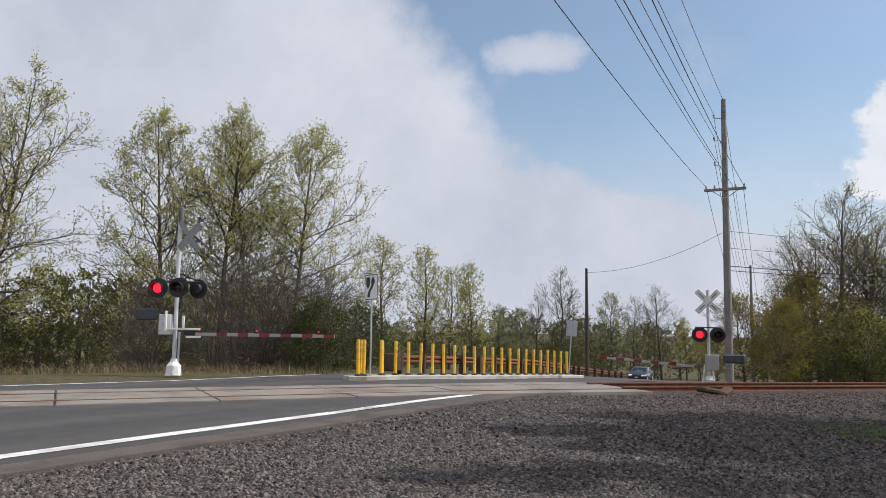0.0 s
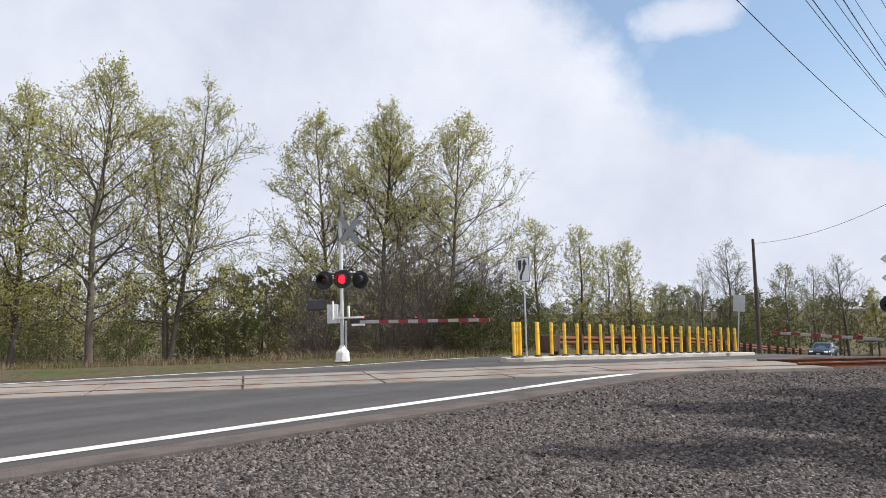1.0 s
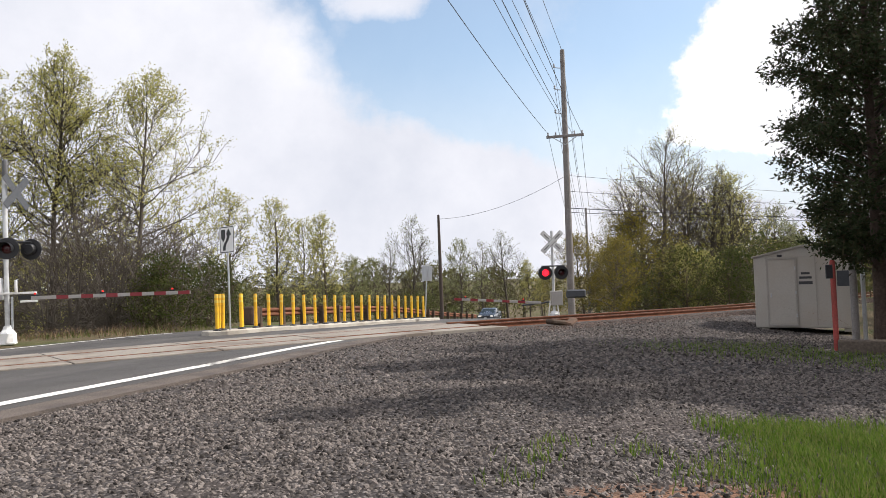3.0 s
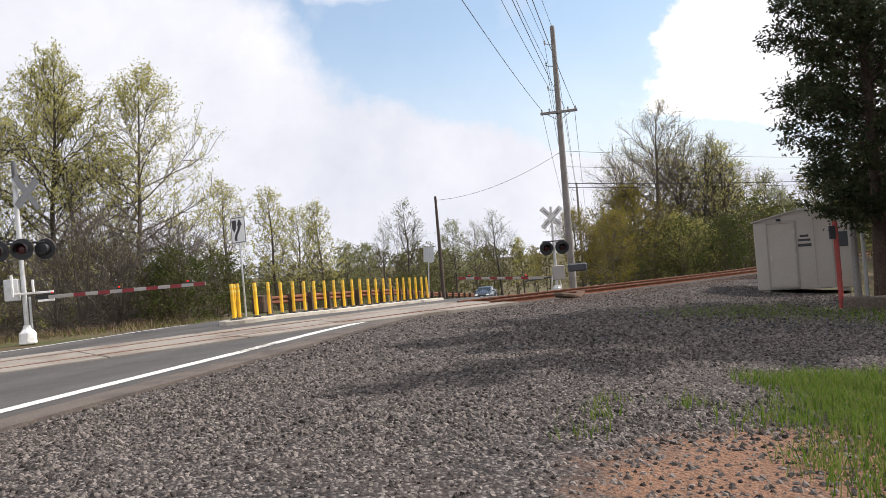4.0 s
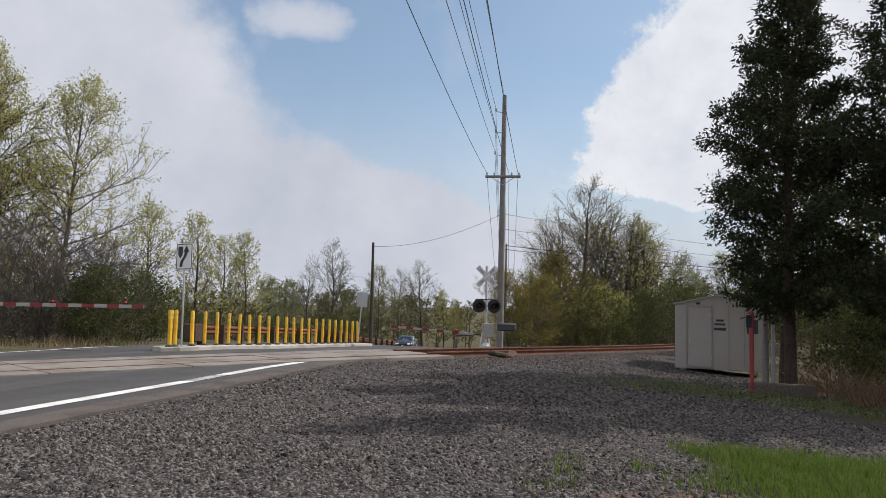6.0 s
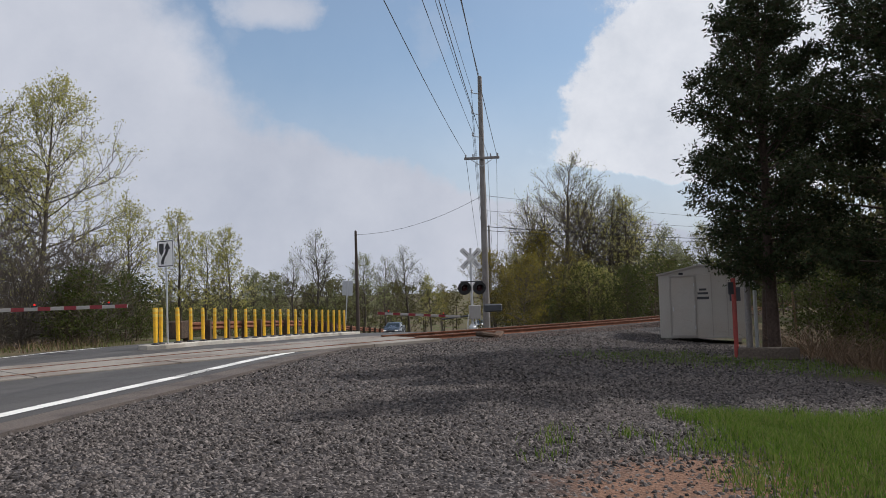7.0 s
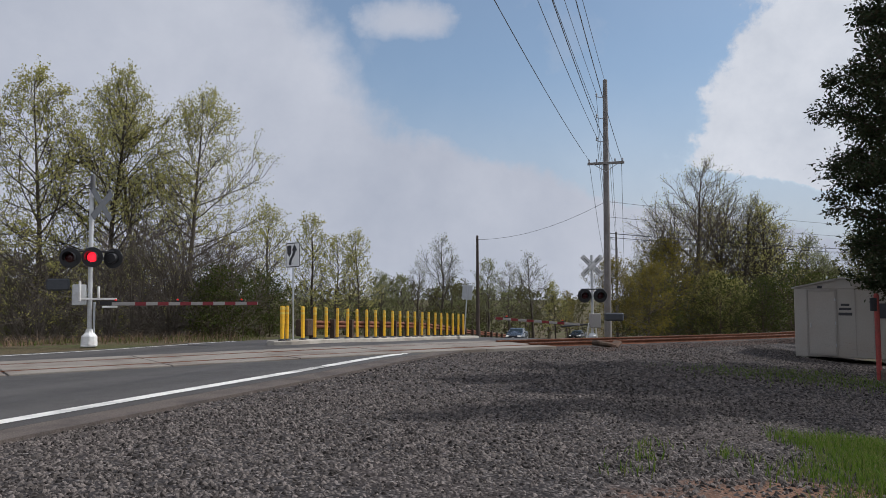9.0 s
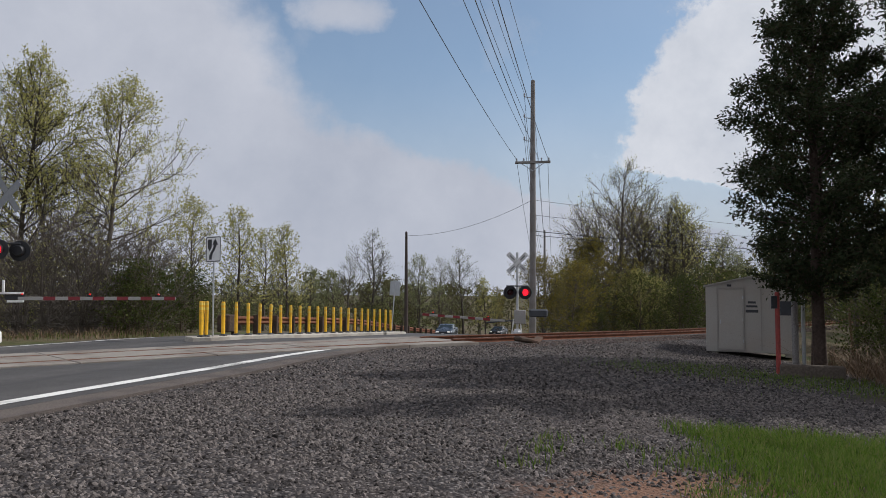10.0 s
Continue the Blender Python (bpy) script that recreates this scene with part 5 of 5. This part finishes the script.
# (offset, depth, height scale, kind, leaf, turn), the last four by the second heading
EYE_B, HEAD_B = (0.84, 0.20), -1.96
ROW_TREES = [(-0.72, 33, 0.97, 0, "leaf", 20), (-0.612, 36, 1.0, 2, "leaf", 60), (-0.50, 34, 0.93, 0, "leaf", 130), (-0.39, 38, 0.98, 1, "leaf", 10),
             (-0.392, 37, 0.93, 2, "leaf", 200), (-0.312, 38, 0.90, 0, "leaf", 80), (-0.262, 41, 0.93, 3, "leaf", 300), (-0.215, 38, 0.92, 3, "leaf", 150)]
made = {}
for i, (off, depth, sc, k, lf, turn) in enumerate(ROW_TREES):
    x, y = at_view(EYE_A, HEAD_A, off, depth) if i < 4 else at_view(EYE_B, HEAD_B, off, depth)
    m = pose(x, y, land(x, y) - 0.05, 0, 0, turn) @ Matrix.Scale(sc, 4)
    label = "tall slender tree with yellow-green spring leaves" if k != 3 else "tall spreading tree with sparse new leaves"
    if (k, lf) not in made:
        made[k, lf] = plant("tree", kinds[k], m, "bark", lf, label, "tree", ROW)
    else:
        t = copy_thing(made[k, lf], m)
        t.scale = (sc,) * 3

# smaller trees beyond the island and the road
FAR = "trees beyond the road"
far_kinds = [broadleaf(21, 11.0, 0.17, 2.7, limbs=28, twigs=8, fine=4, leaves=2, leaf=0.15, angle=50, up=0.06),
             broadleaf(22, 11.0, 0.17, 3.1, limbs=26, twigs=8, fine=4, leaves=2, leaf=0.14, angle=52, first=0.28, up=0.06),
             broadleaf(23, 12.0, 0.2, 3.6, limbs=30, twigs=8, fine=4, leaves=1, leaf=0.13, angle=52, first=0.26, up=0.06)]
FAR_TREES = [(-0.078, 60, 0.98, 1, "leaf", 0), (-0.018, 62, 0.98, 0, "leaf", 40), (0.012, 66, 0.86, 1, "leaf", 90), (0.042, 62, 0.86, 0, "leaf", 150), (0.085, 84, 0.72, 1, "leafpale", 10),
             (0.115, 88, 0.74, 0, "leafpale", 70), (0.135, 84, 0.78, 2, "leafpale", 33), (0.168, 80, 1.0, 2, "leafpale", 200), (0.24, 86, 0.92, 1, "leafpale", 250), (0.272, 90, 0.85, 2, "leafpale", 20),
             (0.31, 84, 1.02, 2, "leafpale", 310), (0.345, 80, 0.8, 0, "leaf", 100), (0.365, 64, 0.7, 0, "leafgold", 10)]
far_made = {}
for off, depth, sc, k, lf, turn in FAR_TREES:
    x, y = at_view(EYE_B, HEAD_B, off, depth)
    while on_road(x, y, 1.0):
        depth += 4.0
        x, y = at_view(EYE_B, HEAD_B, off, depth)
    m = pose(x, y, land(x, y) - 0.3, 0, 0, turn) @ Matrix.Scale(sc, 4)
    label = "smaller tree with pale spring leaves beyond the road" if k < 2 else "bare-branched tree with few pale leaves beyond the road"
    if (k, lf) not in far_made:
        far_made[k, lf] = plant("tree", far_kinds[k], m, "bark", lf, label, "tree", FAR)
    else:
        t = copy_thing(far_made[k, lf], m)
        t.scale = (sc,) * 3

# the wood behind the track, right of the pole
EYE_C, HEAD_C = (-1.0, -0.75), 19.6
wood_kinds = [broadleaf(31, 11.8, 0.26, 4.2, limbs=34, twigs=9, fine=5, leaves=1, leaf=0.09, angle=50, first=0.26, up=0.07),
              broadleaf(32, 10.5, 0.2, 3.2, limbs=30, twigs=9, fine=5, leaves=2, leaf=0.11, first=0.25, angle=48, up=0.07),
              broadleaf(33, 6.5, 0.12, 2.9, limbs=32, twigs=9, fine=5, leaves=4, leaf=0.09, first=0.08, angle=58)]
WOOD = "wood beside the track"
WOOD_TREES = [(0.155, 47, 0.92, 0, "leaf", 0), (0.20, 52, 0.9, 1, "leafgold", 50), (0.245, 50, 0.86, 1, "leaf", 120), (0.125, 45, 0.9, 2, "leafgold", 20), (0.285, 58, 0.78, 1, "leafpale", 200),
              (0.10, 60, 0.62, 1, "leaf", 80), (0.06, 41, 0.66, 2, "leafgold", 130), (0.10, 39.5, 0.60, 2, "leafgold", 260), (0.185, 45, 0.62, 2, "leaf", 0), (0.215, 46, 0.58, 2, "leaf", 90),
              (0.25, 44, 0.55, 2, "leafgreen", 180), (0.135, 56, 0.86, 0, "leaf", 140), (0.33, 60, 0.7, 1, "leafpale", 10), (0.37, 62, 0.85, 1, "leafpale", 66), (0.42, 60, 0.85, 1, "leafpale", 160), (0.185, 51, 0.86, 0, "leaf", 60), (0.125, 52, 0.78, 0, "leaf", 250), (0.23, 55, 0.8, 0, "leaf", 310), (0.215, 49, 0.78, 0, "leaf", 20), (0.26, 53, 0.74, 0, "leaf", 170)]
wood_made = {}
for off, depth, sc, k, lf, turn in WOOD_TREES:
    x, y = at_view(EYE_C, HEAD_C, off, depth)
    m = pose(x, y, land(x, y) - 0.1, 0, 0, turn) @ Matrix.Scale(sc, 4)
    label = ("bare tall tree with dense grey twigs", "tree coming into yellow-green leaf", "low spreading bush in golden-green leaf")[k]
    if (k, lf) not in wood_made:
        wood_made[k, lf] = plant("bush" if k == 2 else "tree", wood_kinds[k], m, "bark", lf, label, "bush" if k == 2 else "tree", WOOD)
    else:
        t = copy_thing(wood_made[k, lf], m)
        t.scale = (sc,) * 3


# masses too far or too dense to count
def scatter(name, geom, spots, bark, leafmat, label, category):
    """Copies of one plant joined into one wooded mass; spots of (x, y, scale, turn)."""
    wv, wf, lv = geom
    vs, fs, ls, n = [], [], [], 0
    for x, y, sc, turn in spots:
        c, s = math.cos(turn), math.sin(turn)
        rot = np.array(((c, s, 0), (-s, c, 0), (0, 0, 1))) * sc
        off = np.array((x, y, land(x, y) - 0.1))
        vs.append(wv @ rot + off)
        fs.append(wf + n)
        n += len(wv)
        if len(lv):
            ls.append(lv @ rot + off)
    t = thing(name, Matrix(), label, category, kind="stuff")
    part_mesh("branches", faces_mesh("branches", np.concatenate(vs), np.concatenate(fs), M[bark]), t)
    if ls:
        part_mesh("leaves", quads_mesh("leaves", np.concatenate(ls), M[leafmat]), t)
    return t


rng = np.random.default_rng(77)
small = broadleaf(41, 7.6, 0.12, 3.3, limbs=16, twigs=5, fine=2, leaves=5, leaf=0.20, first=0.08, plain=True, angle=58, up=0.05)
small_b = broadleaf(42, 8.0, 0.12, 2.4, limbs=16, twigs=5, fine=3, leaves=2, leaf=0.16, first=0.15, plain=True, angle=55, up=0.06)
brush = broadleaf(43, 3.0, 0.05, 1.8, limbs=14, twigs=6, fine=4, leaves=3, leaf=0.09, first=0.02, angle=55, plain=True)
scrub = broadleaf(44, 3.4, 0.05, 2.2, limbs=12, twigs=5, fine=3, leaves=0, first=0.02, angle=58, stems=3)


def band(eye, heading, offs, depths, scales, count):
    out = []
    for _ in range(count):
        x, y = at_view(eye, heading, rng.uniform(*offs), rng.uniform(*depths))
        if not on_road(x, y):
            out.append((x, y, rng.uniform(*scales), rng.uniform(0, 6.28)))
    return out


scatter("far_wood", small, band(EYE_A, HEAD_A, (-1.0, -0.02), (68, 84), (0.85, 1.25), 62), "bark", "leafolive", "olive-green far wood behind the meadow", "woods")
scatter("far_wood", small_b, band(EYE_A, HEAD_A, (-1.0, -0.02), (62, 80), (0.8, 1.2), 55), "bark", "leaf", "bare and pale-leaved far wood behind the meadow", "woods")
scatter("far_wood", small, band(EYE_B, HEAD_B, (-0.16, 0.55), (92, 120), (0.75, 1.1), 66), "bark", "leafolive", "olive far wood beyond the road", "woods")
scatter("far_wood", small_b, band(EYE_B, HEAD_B, (-0.16, 0.5), (86, 105), (0.6, 0.95), 50), "bark", "leafpale", "pale far wood beyond the road", "woods")
scatter("far_wood", small, band(EYE_C, HEAD_C, (0.06, 0.6), (56, 80), (0.65, 0.95), 55), "bark", "leafolive", "olive wood beside the track", "woods")
scatter("undergrowth", brush, band(EYE_A, HEAD_A, (-0.85, 0.06), (40, 56), (0.5, 1.0), 42), "twig", "leafgreen", "low green undergrowth below the trees", "undergrowth")
scatter("undergrowth", scrub, band(EYE_A, HEAD_A, (-0.21, 0.07), (29, 42), (0.5, 1.3), 24), "bark", "leaf", "tangled brown brush below the trees", "undergrowth")
scatter("undergrowth", brush, band(EYE_A, HEAD_A, (0.02, 0.12), (29, 34), (0.5, 0.9), 14), "twig", "leafgreen", "green brush beside the road", "undergrowth")
scatter("undergrowth", brush, band(EYE_C, HEAD_C, (0.06, 0.5), (40, 52), (0.5, 1.1), 30), "twig", "leafgreen", "green brush along the track", "undergrowth")
scatter("undergrowth", brush, band(EYE_B, HEAD_B, (-0.1, 0.3), (62, 84), (0.5, 1.0), 40), "twig", "leafgreen", "green brush along the far road", "undergrowth")

# cedars by the yard
plant("cedar_tree", cedar(51, 11.0, 0.17, 3.1, 1.9, 74), pose(12.7, 13.5, land(12.7, 13.5)), "cedarbark", "cedar", "dense dark cedar beside the yard", "cedar tree", "cedars by the yard")
plant("cedar_tree", cedar(52, 14.0, 0.19, 3.5, 2.3, 66, 0.1), pose(15.4, 11.9, land(15.4, 11.9)), "cedarbark", "cedar", "dark cedar with open lower branches", "cedar tree", "cedars by the yard")
plant("cedar_tree", cedar(53, 12.0, 0.16, 3.0, 2.4, 48, 0.1), pose(14.7, 15.9, land(14.7, 15.9)), "cedarbark", "cedar", "dark cedar behind the posts", "cedar tree", "cedars by the yard")
plant("cedar_tree", cedar(54, 14.0, 0.22, 3.6, 1.8, 84, 0.1), pose(13.6, 9.9, land(13.6, 9.9)), "cedarbark", "cedar", "large dark cedar with a thick trunk", "cedar tree", "cedars by the yard")
# extra tree just outside the view, added to thicken the shadow on the gravel
plant("cedar_tree", cedar(55, 15.0, 0.2, 3.6, 1.8, 64, 0.1), pose(17.6, 10.0, land(17.6, 10.0)), "cedarbark", "cedar", "dark cedar added out of view behind the others to shade the yard", "cedar tree", "cedars by the yard")


# ---- loose ground cover ----
def stones(name, spots, sizes, mat, label, seed):
    """Many small angular stones joined: spots (n, 2), sizes (n)."""
    rng = np.random.default_rng(seed)
    n = len(spots)
    base = np.array([(1, 0, 0), (-0.5, 0.87, 0), (-0.5, -0.87, 0), (0.35, 0.2, 0.75), (-0.4, 0.1, 0.65), (0.1, -0.45, 0.7)])
    tris = np.array([(0, 1, 3), (1, 4, 3), (1, 2, 4), (2, 5, 4), (2, 0, 5), (0, 3, 5), (3, 4, 5)])
    v = base[None] * rng.uniform(0.6, 1.3, (n, 6, 3))
    a = rng.uniform(0, 6.28, n)
    c, s = np.cos(a), np.sin(a)
    x = v[..., 0] * c[:, None] - v[..., 1] * s[:, None]
    y = v[..., 0] * s[:, None] + v[..., 1] * c[:, None]
    z = v[..., 2] * rng.uniform(0.6, 1.2, n)[:, None]
    ground = np.array([land(px, py) for px, py in spots]) - 0.034
    out = np.stack([x * sizes[:, None] + spots[:, 0:1], y * sizes[:, None] + spots[:, 1:2], z * sizes[:, None] + ground[:, None]], -1)
    faces = (tris[None] + np.arange(n)[:, None, None] * 6).reshape(-1, 3)
    ob = new(name, faces_mesh(name, out.reshape(-1, 3), faces, M[mat]))
    return tagged(ob, label, "gravel", kind="stuff")


def off_road(p, margin=0.5):
    """Which places lie on the yard's side of the road's edge."""
    edge = offset(RIGHT_EDGE[:11], 0.66 + margin)
    ys = np.array([e[1] for e in edge])
    xs = np.array([e[0] for e in edge])
    return p[:, 0] > np.interp(p[:, 1], ys, xs)


rng = np.random.default_rng(5)
near = np.stack([rng.uniform(-7.5, 9.5, 120000), 2.2 + 7.8 * rng.uniform(0, 1, 120000) ** 1.05], -1)
near = near[off_road(near, 0.15)]
near = near[((near[:, 0] - 2.7) / 1.5) ** 2 + ((near[:, 1] - 3.8) / 0.95) ** 2 > rng.uniform(-0.5, 1.2, len(near))]
lawn = np.minimum(near[:, 0] - 2.95 - 0.45 * (near[:, 1] - 3.4), 6.35 - 0.3 * (near[:, 0] - 4.8) - near[:, 1])
near = near[lawn < rng.uniform(0.1, 0.9, len(near))]
stones("gravel", near, 0.010 + 0.027 * rng.uniform(0, 1, len(near)) ** 1.6, "stone", "loose grey crushed stone in the yard", 1)
mid = np.stack([rng.uniform(-3, 15, 62000), rng.uniform(10, 24, 62000)], -1)
mid = mid[off_road(mid, 0.3)]
uvs = (mid - np.array((0, 17.2))) @ np.array(((0.866, -0.5), (0.5, 0.866)))
mid = mid[uvs[:, 1] < -1.3]
stones("gravel", mid, 0.014 + 0.034 * rng.uniform(0, 1, len(mid)) ** 1.6, "stone", "loose grey crushed stone towards the track", 2)
bal = np.stack([rng.uniform(6.4, 45, 16000), rng.uniform(-2.3, 2.9, 16000)], -1)
bal_xy = bal[:, :1] * np.array((0.866, 0.5)) + bal[:, 1:] * np.array((-0.5, 0.866)) + np.array((0, 17.2))
keep = (bal[:, 1] < -1.0) | (bal[:, 1] > 2.0)
stones("gravel", bal_xy[keep], rng.uniform(0.03, 0.06, keep.sum()), "ballast", "reddish-brown ballast stones beside the rails", 3)


def blades(name, spots, heights, width, mat, label, category, seed, lean=0.35):
    rng = np.random.default_rng(seed)
    n = len(spots)
    ground = np.array([land(x, y) for x, y in spots]) - 0.03
    p = np.concatenate([spots, ground[:, None]], 1)
    a = rng.uniform(0, 6.28, n)
    side = np.stack([np.cos(a), np.sin(a), np.zeros(n)], -1) * width
    tip = np.stack([rng.normal(0, lean, n), rng.normal(0, lean, n), np.ones(n)], -1) * heights[:, None]
    mid = p + tip * np.array((0.35, 0.35, 0.6))
    corners = np.stack([p - side, p + side, mid + side * 0.7, mid - side * 0.7], 1)
    upper = np.stack([mid - side * 0.7, mid + side * 0.7, p + tip + side * 0.08, p + tip - side * 0.08], 1)
    ob = new(name, quads_mesh(name, np.concatenate([corners, upper]), M[mat]))
    return tagged(ob, label, category, kind="stuff")


def in_plot(p, rng):
    """The grass plot at the yard's edge, with a ragged rim."""
    rim = np.minimum(np.minimum(p[:, 0] - 2.85 - 0.45 * (p[:, 1] - 3.4), 6.35 - 0.3 * (p[:, 0] - 4.8) - p[:, 1]), 2.0)
    rag = np.array([noise.noise(Vector((x * 0.9, y * 0.9, 5))) for x, y in p]) * 0.6
    return (rim + rag > rng.uniform(-0.1, 0.9, len(p))) & (rng.uniform(0, 1, len(p)) < np.clip((p[:, 1] + 1.0) / 3.0, 0, 1)) & (rng.uniform(0, 1, len(p)) < np.clip((12.5 - p[:, 0]) / 3.0, 0, 1))


g = np.stack([rng.uniform(2.2, 12.5, 130000), 6.8 - 6.0 * rng.uniform(0, 1, 130000) ** 1.2], -1)
g = g[in_plot(g, rng)]
blades("grass", g, rng.uniform(0.04, 0.15, len(g)) * (1 + 0.7 * np.array([noise.noise(Vector((x * 1.6, y * 1.6, 9))) for x, y in g])), 0.0045, "grass", "bright green rough grass at the edge of the yard", "grass", 8)
tufts = []
for cx, cy, r, k in ((2.2, 5.5, 0.14, 45), (3.1, 5.5, 0.14, 50), (3.4, 4.7, 0.22, 160), (1.8, 4.9, 0.12, 30), (2.5, 5.9, 0.12, 30), (9.3, 13.6, 0.9, 500), (8.4, 14.6, 0.7, 300), (10.6, 12.4, 1.0, 700), (11.6, 11.6, 1.2, 900), (11.0, 10.2, 0.9, 600), (10.4, 14.8, 0.7, 300)):
    tufts.append(np.stack([rng.normal(cx, r, k), rng.normal(cy, r, k)], -1))
tufts = np.concatenate(tufts)
blades("grass", tufts, rng.uniform(0.04, 0.13, len(tufts)), 0.006, "grass", "sparse grass tufts in the gravel", "grass", 9)
m_spots = np.concatenate([np.array([at_view(EYE_A, HEAD_A, rng.uniform(-0.9, 0.1), rng.uniform(24, 60)) for _ in range(16000)])])
left = offset(LEFT_EDGE, -0.5)
lx = np.interp(m_spots[:, 1], [p[1] for p in left], [p[0] for p in left])
m_spots = m_spots[m_spots[:, 0] < lx]
blades("grass", m_spots, rng.uniform(0.04, 0.24, len(m_spots)), 0.014, "meadow", "rough meadow grass below the trees", "grass", 10)
s_spots = np.stack([rng.uniform(12.4, 18, 2600), rng.uniform(8.5, 16.5, 2600)], -1)
s_spots = s_spots[(s_spots[:, 0] - 0.55 * s_spots[:, 1]) > 6.0]
blades("dry_stalks", s_spots, rng.uniform(0.3, 1.0, len(s_spots)), 0.008, "straw", "dead brown stalks on the bank under the cedars", "dry stalks", 11, 1.1)
v_spots = np.array([at_view(EYE_A, HEAD_A, rng.uniform(-0.7, 0.06), rng.uniform(23.5, 30)) for _ in range(3000)])
lx = np.interp(v_spots[:, 1], [p[1] for p in left], [p[0] for p in left])
v_spots = v_spots[v_spots[:, 0] < lx]
blades("dry_stalks", v_spots, rng.uniform(0.08, 0.4, len(v_spots)), 0.008, "straw", "dry straw-coloured weeds along the road verge", "dry stalks", 12, 0.5)
scatter("undergrowth", brush, [(x, y, rng.uniform(0.5, 1.1), rng.uniform(0, 6.28)) for x, y in zip(rng.uniform(16, 28, 60), rng.uniform(7, 21, 60)) if x - 0.55 * y > 8.6], "twig", "leafgreen", "green brush behind the cedars", "undergrowth")
scatter("far_wood", small, [(x, y, rng.uniform(0.7, 1.1), rng.uniform(0, 6.28)) for x, y in zip(rng.uniform(24, 44, 34), rng.uniform(4, 30, 34))], "bark", "leafolive", "olive wood behind the cedars", "woods")

motions()
